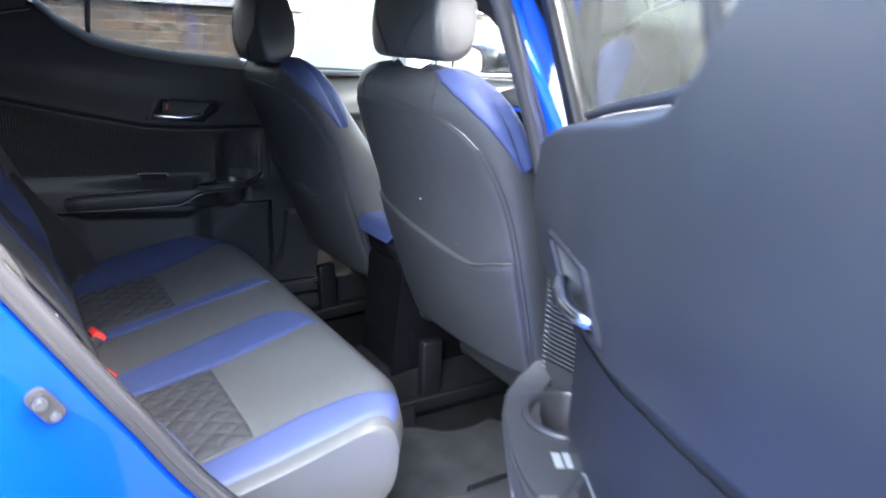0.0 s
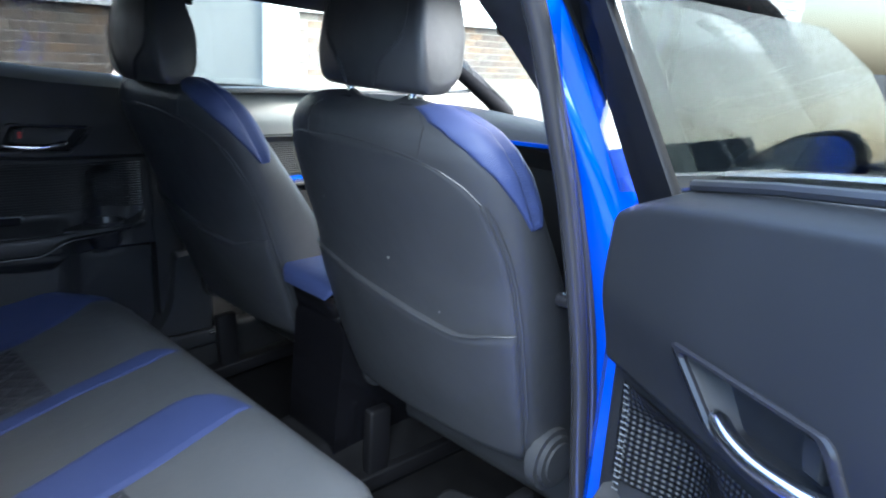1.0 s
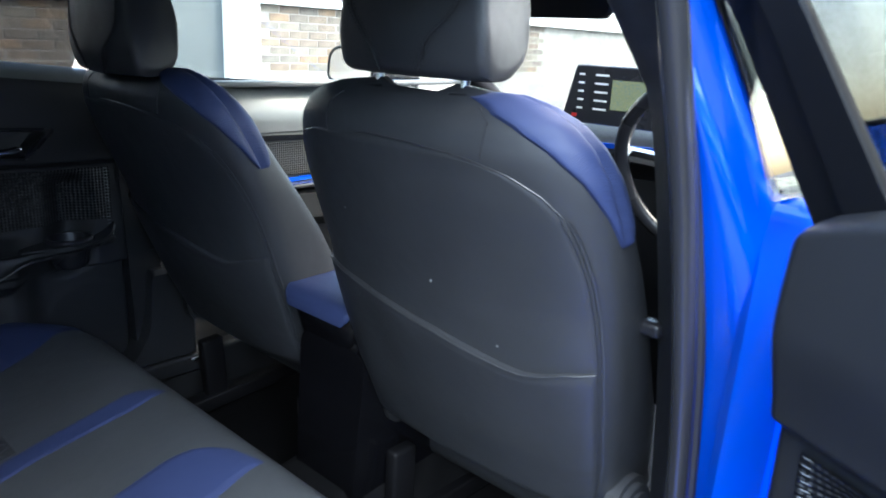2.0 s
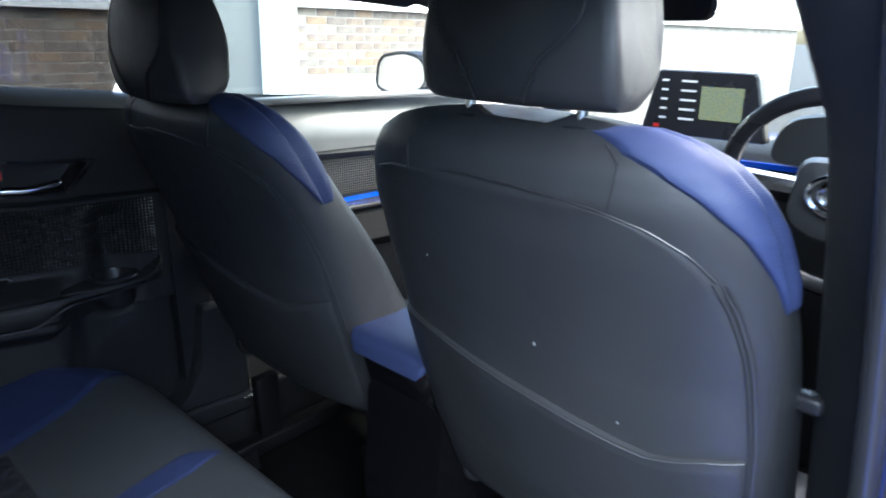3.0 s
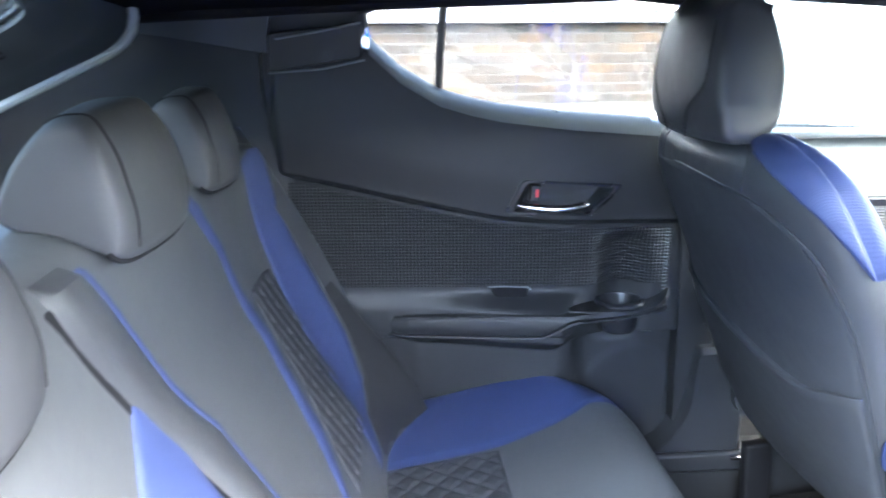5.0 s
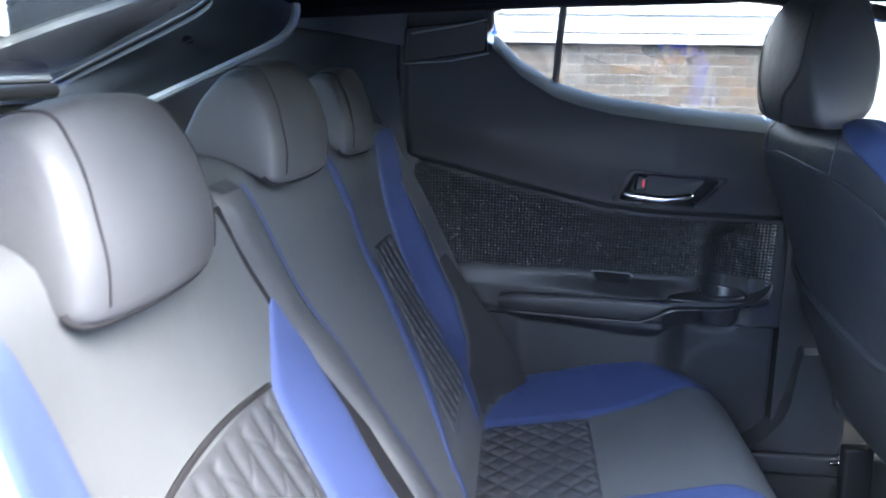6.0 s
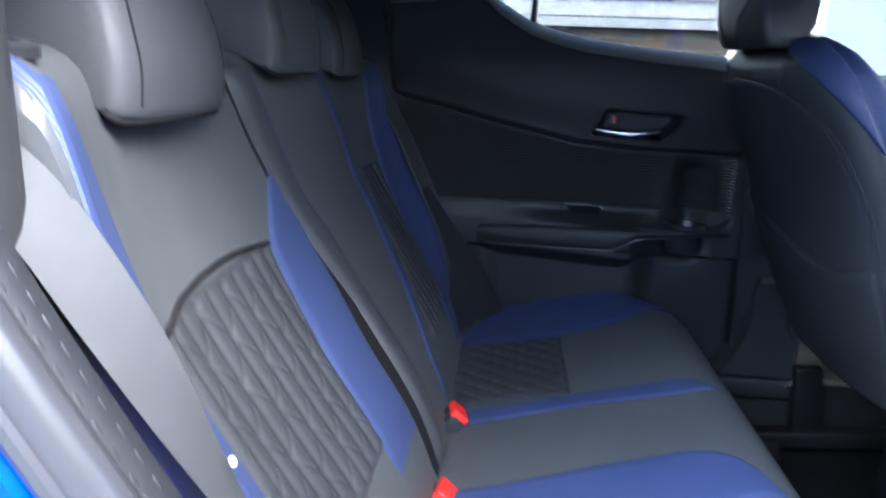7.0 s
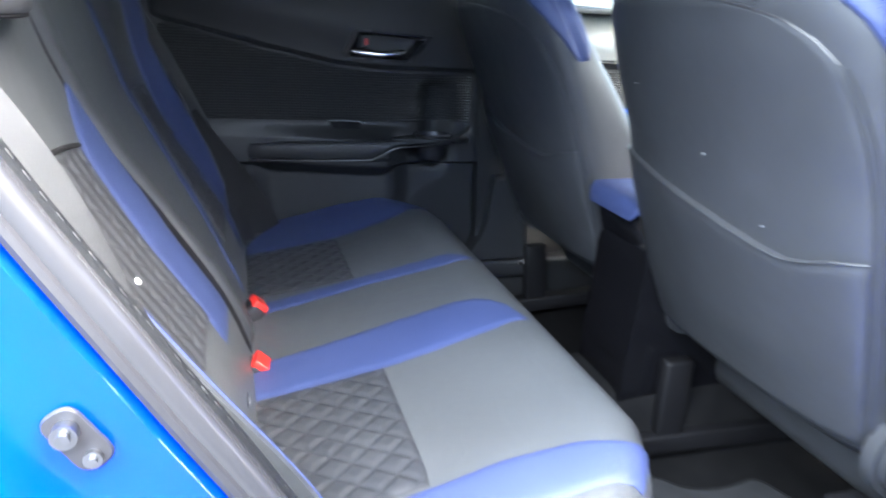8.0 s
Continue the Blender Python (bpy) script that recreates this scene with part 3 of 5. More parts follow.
# ---- car doors ----
# Black satin door plastic, coloured pale for the daylight on its top.
SILL_DAYLIT = surface("daylit_sill", (0.105, 0.112, 0.115), .30, grain=.2, grain_scale=2000)
car = thing("car", "bright blue compact car with black interior trim and open rear door", "car")
SILL = [(-.05, 1.205), (.10, 1.222), (.28, 1.237), (.41, 1.253), (.47, 1.266), (.53, 1.284), (.60, 1.325), (.66, 1.380), (.70, 1.405), (.85, 1.43)]
SILL_OPEN = [(-.05, 1.17), (0, 1.195), (.02, 1.213), (.08, 1.234), (.21, 1.256), (.34, 1.274), (.43, 1.286), (.51, 1.302), (.565, 1.337), (.62, 1.39), (.66, 1.415), (.85, 1.43)]
LINE1 = [(-.02, 1.016), (.05, 1.018), (.3, 1.022), (.416, 1.032), (.6, 1.07), (.764, 1.108), (.85, 1.125)]
H_NEAR = Vector((.723, -.871, 0))
D_NEAR, N_NEAR = Vector((-.50, -.866, 0)), Vector((-.866, .50, 0))


def at_near(q, w, z):
    return H_NEAR + D_NEAR * q + N_NEAR * (w - .07) + Vector((0, 0, z))


def at_far(q, w, z):
    return Vector((.86 - q, .70 - w + .08 * max(0, q - .28), z))


def step(x, a, b):
    k = min(max((x - a) / (b - a), 0), 1)
    return k * k * (3 - 2 * k)


def card(q, z, table=SILL, bay=(.034, .07, 0.0)):
    """How far the door's lining stands into the cabin; table: the height of its window sill; bay: depth and half length of the hollow over the cup holder, and how far the armrest is set back."""
    sill, l1 = lerp_table(table, q), lerp_table(LINE1, q)
    w = .045
    up = step(z, l1 - .004, l1 + .010)
    w += up * (.014 + .016 * step(z, l1, l1 + .10) - .005 * step(z, l1 + .10, sill))
    w -= .075 * step(z, sill - .028, sill + .008) ** 2
    arm = step(q, .24, .29) * (1 - step(q, .565, .63) * .9)
    top = .868 - .006 * step(q, .18, .30)
    w += (1 - step(z, top - .026, top + .016)) * (.038 + .022 * arm) * step(q, .20 + bay[2], .28 + bay[2]) * (1 - .8 * step(q, .26, .60))
    w -= bay[0] * (.5 + .5 * math.cos(math.pi * min(abs(q - .145) / bay[1], 1))) * step(z, .74, .80) * (1 - step(z, .97, 1.01))
    w -= (1 - step(z, .785, .797)) * .014 * arm
    low = 1 - step(z, .735 + .03 * (1 - arm), .775)
    w -= low * (.028 + .02 * arm)
    r = math.hypot((q - .10) / 1.0, z - .62)
    w += .002 * (1 - step(r, .10, .125)) * (1 if z < .745 else 0)
    rim = min(q + .005, .86 - q)
    w -= .022 * (1 - step(rim, 0, .03)) ** 2
    return w


BZ = rounded([(.225, 1.032), (.390, 1.040), (.360, 1.105), (.172, 1.094)], .012, 6)
HC = (.286, 1.068)
PAD = surface("padded_plastic", (0.0195, 0.0203, 0.0225), .4, grain=.4, grain_scale=2200, stain=.06, spec=.35)
LEVER = surface("satin_chrome", (.78, .79, .82), .24, metal=1.0, stain=.03)


def inside(x, y, poly):
    hit = False
    for i, p in enumerate(poly):
        a = poly[i - 1]
        if (p[1] > y) != (a[1] > y) and x < (a[0] - p[0]) * (y - p[1]) / (a[1] - p[1]) + p[0]:
            hit = not hit
    return hit


def rear_door(place, label, texture):
    SL = SILL_OPEN if place is at_near else SILL

    def lining(q, z):
        return card(q, z, SL, (.050, .11, .09) if place is at_near else (.034, .07, 0.0))
    up = .012 if place is at_near else .009
    bz, hc = [p + Vector((0, up)) for p in BZ], (HC[0], HC[1] + up)
    sill = [(q, lerp_table(SL, q)) for q in [.10 + .56 * i / 24 for i in range(25)]]
    shell = [(0, .45), (.0, 1.17)] + [(q, z - .012) for q, z in sill] + [(.68, 1.46), (.86, 1.46), (.87, 1.1), (.72, .75), (.62, .45)]
    door = part("rear_door", plate(shell, lambda q, z, t: place(q, -.012 - t, z), .085, .01), PAINT, car, label)
    nq, nz = 170, 250
    rows, hole = [], []
    for j in range(nz + 1):
        row = []
        for i in range(nq + 1):
            q = -.005 + .865 * i / nq
            z = .46 + (lerp_table(SL, q) + .006 - .46) * j / nz
            row.append(place(q, lining(q, z), z))
            if inside(q + .0025, z + .0015, bz):
                hole.append(j * nq + i)
        rows.append(row)
    cbm = grid(rows)
    cbm.faces.ensure_lookup_table()
    bmesh.ops.delete(cbm, geom=[cbm.faces[k] for k in hole], context='FACES')
    part("door_card", cbm, PLASTIC, door, "moulded black plastic door lining")
    sgn = place is at_near

    def skin(q, z):
        return place(q, lining(q, z) + .002, z)
    flip = not sgn
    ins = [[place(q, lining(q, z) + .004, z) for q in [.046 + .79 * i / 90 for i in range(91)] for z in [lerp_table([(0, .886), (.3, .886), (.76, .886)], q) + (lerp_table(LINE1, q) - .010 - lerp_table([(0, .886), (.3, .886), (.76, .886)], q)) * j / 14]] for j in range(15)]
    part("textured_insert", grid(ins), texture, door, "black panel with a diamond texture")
    for k in range(18):
        z = .872 + .0078 * k
        part("stitch", tube([place(.050, lining(.050, z) + .0045, z), place(.058, lining(.058, z) + .0045, z + .001)], .0009, 5), TRIMGREY, door)
    # armrest: one soft moulded bar that thins into the tray's front lip
    TOP = [(.045, .876), (.055, .866), (.075, .855), (.10, .849), (.24, .846), (.275, .844), (.43, .838), (.60, .826), (.64, .822)]
    LOW = [(.045, .868), (.055, .856), (.085, .843), (.17, .833), (.255, .829), (.275, .822), (.30, .805), (.325, .794), (.43, .789), (.60, .783), (.64, .782)]
    OUT = [(.045, .058), (.06, .080), (.09, .102), (.15, .114), (.27, .118), (.43, .096), (.60, .068), (.64, .050)]
    loops, crest, foot_line = [], [], []
    for k in range(61):
        q = .045 + .595 * k / 60
        zt, zl, wo = lerp_table(TOP, q), lerp_table(LOW, q), lerp_table(OUT, q)
        r = min(.012, (zt - zl) * .45)
        sec = [(wo - .05, zt - .001), (wo - r - .006, zt), (wo - r * .5, zt - r * .12), (wo - r * .12, zt - r * .5), (wo, zt - r), (wo + .001, (zt + zl) / 2), (wo - .002, zl + r * .5), (wo - .005, zl + r * .15), (wo - .009, zl), (wo - .05, zl + .002)]
        loops.append([place(q, w, z) for w, z in sec])
        crest.append(place(q, wo - r * .30, zt - r * .20))
        foot_line.append(place(q, wo - .002, zl - .001))
    part("armrest", loft(loops), PLASTIC, door, "padded black door armrest that runs into the tray lip")
    part("armrest_seam", tube(foot_line, .0024, 6), SATIN, door, "raised line under the armrest")
    part("armrest_piping", tube(crest[22:], .0016, 6), SATIN, door)
    # No hollow here: a black plate gives the pocket's shade.
    part("pull_cup", plate(rounded([(.345, .866), (.415, .866), (.425, .884), (.345, .884)], .006), lambda q, z, t: place(q, lining(q, z) + .0015 + t, z), .0015), LINER, door, "flat black plate for the shaded pull pocket")
    part("pocket_lip", tube([place(q, lining(q, z) + .003, z) for q, z in [(.428, .885), (.39, .886), (.345, .884), (.338, .878)]], .0018, 6), TRIMGREY, door)
    # pocket tray with a cup holder in its front
    cq, cw, cz = (.160, .030, .856) if sgn else (.150, .058, .856)
    big, tail_q = (1.28, .34) if sgn else (1.0, .273)
    edge_line = []
    for k in range(41):
        q = .048 + (tail_q - .048) * k / 40
        edge_line.append((q, .062 + .055 * math.sin(math.pi * min((q - .046) / (tail_q - .013), 1)) ** .4))
    outl = edge_line + [(tail_q, .0), (.048, .0)]

    def reach(a, inset):
        d, best = Vector((math.cos(a), math.sin(a))), .05
        for m, p in enumerate(outl):
            p, r = Vector(p) - Vector((cq, cw)), Vector(outl[m - 1]) - Vector((cq, cw))
            e = r - p
            den = d.x * e.y - d.y * e.x
            if abs(den) > 1e-9:
                k, u = (p.x * e.y - p.y * e.x) / den, (p.x * d.y - p.y * d.x) / den
                if k > 0 and -1e-6 <= u <= 1 + 1e-6:
                    best = max(best, k)
        return (cq + d.x * (best - inset), cw + d.y * (best - inset))
    turn = [2 * math.pi * k / 72 for k in range(72)]
    loops = []
    for inset, h in ((.006, -.020), (.004, -.012), (.006, -.008), (.012, -.007)):
        loops.append([place(p[0], p[1], cz + h) for p in [reach(a, inset) for a in turn]])
    loops.append([place(cq + .050 * big * math.cos(a), cw + .044 * big * math.sin(a), cz - .007) for a in turn])
    part("tray", grid(loops, close_u=True), PLASTIC, door, "black plastic pocket tray")
    cup = [(.053, -.010), (.053, -.002), (.050, .001), (.045, .001), (.0425, -.004), (.041, -.055), (.034, -.068), (.004, -.070)]
    part("cup_holder", grid([[place(cq + r * big * math.cos(a), cw + r * big * .88 * math.sin(a), cz + h) for a in turn] for r, h in cup], close_u=True), SATIN, door, "glossy black cup holder")
    if sgn:
        for k in range(3):
            part("label_bar", plate([(.250, .030 + .013 * k), (.282, .030 + .013 * k), (.282, .040 + .013 * k), (.250, .040 + .013 * k)], lambda q, w, t: place(q, w, cz - .0065 + t), .001), TRIMGREY, door)
    # inner handle, in a bowl
    def outline(k, dep):
        return [place(hc[0] + (p.x - hc[0]) * k, lining(hc[0] + (p.x - hc[0]) * k, hc[1] + (p.y - hc[1]) * k) + dep, hc[1] + (p.y - hc[1]) * k) for p in bz]
    bezel = part("handle_bezel", loft([outline(1.09, -.004), outline(1.09, .002), outline(1.05, .0045), outline(.96, .0045), outline(.92, .001), outline(.92, -.008)], False), SATIN, door, "black handle surround")
    flat = lining(hc[0], hc[1])
    bowl = [outline(.93, -.001), outline(.90, -.006)] + [[place(hc[0] + (p.x - hc[0]) * k, flat - d, hc[1] + (p.y - hc[1]) * k) for p in bz] for k, d in ((.84, .018), (.74, .027), (.4, .030))]
    bm = grid(bowl, close_u=True)
    bm.verts.ensure_lookup_table()
    bm.faces.new(bm.verts[-len(bz):])
    part("handle_recess", bm, PLASTIC, door, "smooth black handle bowl")
    lever = smooth_path([place(q, flat + d, z) for q, z, d in [(.372, 1.055 + up, -.004), (.345, 1.052 + up, .004), (.30, 1.049 + up, .008), (.262, 1.052 + up, .006), (.232, 1.057 + up, -.002)]], 24)
    part("inner_handle", tube(lever, [.006, .0085] + [.0098] * 21 + [.008, .005], 12, True, .8), LEVER, door, "chrome pull handle")
    part("lock_tab", plate([(.330, 1.062 + up), (.350, 1.062 + up), (.346, 1.094 + up), (.326, 1.092 + up)], lambda q, z, t: place(q, flat - .026 + t, z), .02, .003), PLASTIC, door)
    if not sgn:
        part("lock_mark", plate([(.331, 1.070 + up), (.331, 1.086 + up), (.337, 1.086 + up), (.337, 1.070 + up)], lambda q, z, t: place(q, flat - .0058 + t, z), .001), RED, door, "red lock mark")
    # window, its frame and the rear corner
    if sgn:
        sill = [(.03, 1.218)] + sill
    top = [(.665, 1.432), (.60, 1.448), (.4, 1.458), (.2, 1.452), (.06, 1.442), (-.055, 1.42)] if sgn else [(.665, 1.432), (.60, 1.448), (.4, 1.458), (.2, 1.452), (.06, 1.432), (.015, 1.42)]
    part("window_glass", plate(sill + top, lambda q, z, t: place(q, (.012 - t) + .22 * (z - 1.2), z), .004), BRIGHT_TINT if sgn else TINT, door, "tinted privacy glass")
    if sgn:
        rail = [place(q, .016 + .22 * (lerp_table(SL, q) - 1.2), lerp_table(SL, q) + .004) for q in [.085 + .42 * i / 40 for i in range(41)]]
        part("weather_strip", tube(rail, .006, 8), RUBBER, door, "black rubber weather strip")
        part("window_moulding", sweep([p - N_NEAR * .03 + Vector((0, 0, .004)) for p in rail], [(-.006, -.009), (.006, -.009), (.006, .006), (-.006, .010)]), LEVER, door, "bright window moulding")
    else:
        part("sill_strip", grid([[place(q, .012 + .22 * (lerp_table(SL, q) - 1.2) + a, lerp_table(SL, q) + b) for q in [.075 + .585 * i / 40 for i in range(41)]] for a, b in [(.002, -.01), (.002, .008), (.010, .010), (.028, .007), (.046, -.002), (.058, -.013), (.062, -.022)]]), SILL_DAYLIT, door, "satin black window sill, coloured pale for daylight")
    fr = [place(q, .014 + .22 * (z - 1.2), z) for q, z in [(-.10, 1.43), (-.04, 1.440), (.03, 1.450), (.10, 1.458), (.2, 1.466), (.4, 1.472), (.60, 1.462), (.68, 1.44)]]
    part("window_frame", sweep(smooth_path(fr, 50), rounded([(-.017, -.014), (.017, -.014), (.017, .014), (-.017, .014)], .005, 2), (0, 0, 1)), FRAME, door, "black window frame")
    if sgn:
        for band, w0 in (([(-.012, 1.185), (.030, 1.20), (-.066, 1.365), (-.108, 1.42), (-.125, 1.445), (-.175, 1.445), (-.16, 1.42), (-.115, 1.365)], .024), ([(.028, 1.20), (.072, 1.215), (-.018, 1.365), (-.055, 1.42), (-.07, 1.445), (-.127, 1.445), (-.11, 1.42), (-.068, 1.365)], .030)):
            part("frame_pillar", plate(rounded(band, .006, 3), lambda q, z, t: place(q, w0 - t + .22 * (z - 1.2), z), .012, .003), FRAME, door, "matt black front window frame")
    post = [place(q, .016 + .22 * (z - 1.2), z) for q, z in [(.528, 1.275), (.525, 1.36), (.519, 1.46)]]
    part("quarter_post", tube(post, .0075, 8), RUBBER, door, "slim black quarter window post")
    blk = rounded([(.66, 1.40), (.665, 1.47), (.86, 1.47), (.87, 1.30), (.86, 1.12), (.80, 1.12), (.70, 1.36)], .015)
    part("corner_panel", plate(blk, lambda q, z, t: place(q, .050 - t + .14 * (z - 1.2), z), .07, .008), PLASTIC, door, "black plastic rear corner panel")
    if not sgn:
        trim = rounded([(.672, 1.352), (.672, 1.412), (.845, 1.396), (.85, 1.326)], .008)
        part("corner_trim", plate(trim, lambda q, z, t: place(q, .078 - t + .14 * (z - 1.2), z), .03, .005), PLASTIC, door, "raised black corner trim")
        # Pale lines painted in where the trim's edges catch the light.
        for line in ([(.83, 1.386), (.743, 1.400), (.674, 1.414)], [(.846, 1.325), (.747, 1.332), (.668, 1.348)]):
            part("edge_highlight", tube([place(q, .080 + .14 * (z - 1.2), z) for q, z in line], .0022, 6), TRIMGREY, door, "pale line laid on as the trim edge's highlight")
    return door


def diamond(name, way, peak=4.6):
    """Black plastic with rows of small raised dots, coloured paler as if catching light; way: the level direction along
    the panel; peak: how much paler.
    """
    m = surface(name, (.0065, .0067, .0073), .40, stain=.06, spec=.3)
    n, l = m.node_tree.nodes, m.node_tree.links
    tc = n.new("ShaderNodeTexCoord")
    sines = []
    for lift in (1.0, -1.0):
        d = n.new("ShaderNodeVectorMath")
        d.operation = 'DOT_PRODUCT'
        d.inputs[1].default_value = (way[0] * 430, way[1] * 430, lift * 470)
        l.new(tc.outputs["Object"], d.inputs[0])
        q = n.new("ShaderNodeMath")
        q.operation = 'SINE'
        l.new(d.outputs["Value"], q.inputs[0])
        sines.append(q)
    mx = n.new("ShaderNodeMath")
    mx.operation = 'MULTIPLY'
    l.new(sines[0].outputs[0], mx.inputs[0])
    l.new(sines[1].outputs[0], mx.inputs[1])
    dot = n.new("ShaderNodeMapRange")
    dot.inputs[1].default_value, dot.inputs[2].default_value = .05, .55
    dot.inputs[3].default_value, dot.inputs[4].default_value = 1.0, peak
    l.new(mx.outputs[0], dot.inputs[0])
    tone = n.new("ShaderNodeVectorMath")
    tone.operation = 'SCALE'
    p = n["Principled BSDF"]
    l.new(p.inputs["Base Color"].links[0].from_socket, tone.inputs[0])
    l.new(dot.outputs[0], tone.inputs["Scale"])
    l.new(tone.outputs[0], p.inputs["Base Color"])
    b = n.new("ShaderNodeBump")
    b.inputs["Strength"].default_value, b.inputs["Distance"].default_value = 1.0, .0015
    l.new(mx.outputs[0], b.inputs["Height"])
    l.new(b.outputs[0], p.inputs["Normal"])
    return m


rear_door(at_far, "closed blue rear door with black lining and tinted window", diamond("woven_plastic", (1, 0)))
# Fainter painted dot highlights here, for the steep view along the open door.
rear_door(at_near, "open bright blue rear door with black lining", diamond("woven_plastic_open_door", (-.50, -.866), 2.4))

# ---- car body ----
part("floor_pan", rbox(2.6, 1.46, .04, .005, (.75, -.03, .33)), CARPET, car, "black carpeted floor")
part("tunnel", loft([[Vector((x, -.04 + a, .34 + b)) for a, b in rounded([(-.15, 0), (-.10, h), (.10, h), (.15, 0)], .04, 4)] for x, h in [(.25, .10), (.7, .12), (1.0, .16), (1.9, .2)]]), CARPET, car, "carpeted centre tunnel")
part("seat_base", rbox(.50, 1.36, .16, .02, (.36, .03, .42)), CARPET, car)
# roof and headliner
rows = []
for x, z in [(-.30, 1.475), (-.1, 1.49), (.3, 1.505), (.9, 1.51), (1.52, 1.475)]:
    rows.append([Vector((x, .02 + .60 * k, z - .055 * abs(k) ** 3)) for k in [-1 + i / 8 for i in range(17)]])
hl = grid(rows)
bmesh.ops.solidify(hl, geom=list(hl.faces), thickness=.02)
part("headliner", hl, LINER, car, "black fabric headliner")
rows = [[p + Vector((0, 0, .035)) for p in r] for r in rows]
rf = grid(rows)
bmesh.ops.solidify(rf, geom=list(rf.faces), thickness=.01)
part("roof", rf, PAINT, car, "blue painted roof")
for y, n in ((-.60, "roof_rail"), (.645, "roof_rail")):
    pts = [(-.9, y * .92, 1.29), (-.5, y, 1.42), (0, y, 1.46), (.5, y, 1.48), (.9, y, 1.49), (1.3, y, 1.485), (1.6, y, 1.465), (1.78, y, 1.40), (2.1, y * 1.04, 1.23), (2.35, y * 1.08, 1.09)]
    part(n, tube(smooth_path(pts, 40), .035, 12), LINER, car, "black lined roof rail")

# pillars on the open side: lining, seal, painted post
PIL = [(1.46, .705), (1.42, .735), (1.36, .765), (1.28, .80), (1.18, .842), (1.07, .878), (.95, .913), (.85, .934), (.65, .965), (.45, .99)]


def pillar_loop(z, outline):
    x = lerp_table(sorted((a, b) for a, b in PIL), z)
    lean = .36 * max(0, z - 1.0) ** 1.15
    fold = -.75 * max(0, z - 1.28)
    return [Vector((x + a + fold * min(1, max(0, (b + .735) / .06)), b + lean * min(1, max(0, (-.74 - b) / .1)), z)) for a, b in outline]


zs = [.45 + 1.01 * i / 30 for i in range(31)]
inner = rounded([(.070, -.662), (-.004, -.728), (-.004, -.738), (.15, -.738), (.18, -.662), (.13, -.645)], .012)
part("pillar_lining", loft([pillar_loop(z, inner) for z in zs]), PLASTIC, car, "black plastic pillar lining")
outer = rounded([(.002, -.744), (-.002, -.765), (-.003, -.800), (.008, -.838), (.030, -.868), (.07, -.884), (.17, -.884), (.17, -.744)], .022, 8)
part("pillar", loft([pillar_loop(z, outer) for z in zs]), PAINT, car, "bright blue painted pillar")
cover = rounded([(.034, -.873), (.040, -.880), (.07, -.890), (.176, -.890), (.176, -.878), (.07, -.880)], .004, 3)
part("pillar_cover", loft([pillar_loop(1.195 + .27 * i / 10, cover) for i in range(11)]), GLOSS, car, "gloss black pillar cover beside the window")
part("door_seal", tube([pillar_loop(z, [(-.019, -.742)])[0] for z in zs], .0150, 12), SEAL, car, "black rubber door seal")
part("door_seal", tube([pillar_loop(z, [(-.004, -.754)])[0] for z in zs], .0070, 8), SEAL, car)
# seat belt guide on that pillar
part("belt_anchor", rbox(.03, .035, .022, .008, (.962, -.662, .975)), SATIN, car)

# rear edge of the door opening
EDGE = [(-.10, 1.46), (-.09, 1.37), (-.055, 1.26), (-.010, 1.15), (.028, 1.075), (.070, 1.003), (.112, .934), (.148, .875), (.186, .815), (.247, .715), (.335, .60), (.44, .48)]
edge = smooth_path([(x, 0, z) for x, z in EDGE], 60)


def rim(dx, y, dz=0.0):
    out = []
    for i, p in enumerate(edge):
        d = (edge[min(i + 1, 60)] - edge[max(i - 1, 0)]).normalized()
        nrm = Vector((-d.z, 0, d.x))
        out.append(Vector((p.x, y, p.z)) + nrm * dx)
    return out


def thick_strip(name, lines, mat, label, t=.004):
    bm = grid(lines)
    bmesh.ops.solidify(bm, geom=list(bm.faces), thickness=t)
    part(name, bm, mat, car, label)


thick_strip("rear_side_panel", [rim(-.004, -.752), rim(-.012, -.762), rim(-.07, -.765), rim(-.10, -.78), rim(-.16, -.84), rim(-.20, -.875), rim(-.27, -.89), rim(-.45, -.87)], PAINT, "bright blue painted body side")
part("door_seal", tube(rim(.008, -.742), .0155, 12), SEAL, car, "black rubber door seal")
part("door_seal", tube(rim(.001, -.757), .006, 8), RUBBER, car)
thick_strip("sill_trim", [rim(.010, -.738), rim(.016, -.732), rim(.020, -.724), rim(.021, -.715), rim(.019, -.706)], TRIMDARK, "black plastic trim with small raised dashes")
# Inner return coloured black for the shade between trim and belt.
thick_strip("trim_return", [rim(.017, -.704), rim(.009, -.694), rim(-.008, -.678), rim(-.04, -.655)], LINER, "inner return of the trim, blackened for the gap's shade")
def dash_row(line, shift):
    """Small raised dashes at even steps along a line."""
    run = smooth_path(line[::4], 400)
    step_ = .0165 / ((run[1] - run[0]).length)
    for k in range(3, 62):
        i = (k + shift) * step_
        if i < 390:
            p, d = run[int(i)], (run[int(i) + 4] - run[int(i)]).normalized()
            part("raised_dash", tube([p - d * .0042, p - d * .003, p + d * .003, p + d * .0042], [.0006, .0013, .0013, .0006], 6), PLASTIC, car)


dash_row(rim(.0178, -.7275), 0)
dash_row(rim(.0202, -.7175), .5)
# striker
stk = part("striker_plate", plate(rounded([(-.019, -.036), (.019, -.036), (.019, .036), (-.019, .036)], .018, 6), lambda a, b, t: Vector((.086 + a * .62 + b * .40, -.7675 - t, .885 - b * .60 + a * .40)), .005, .002), RUBBER, car, "dark striker plate")
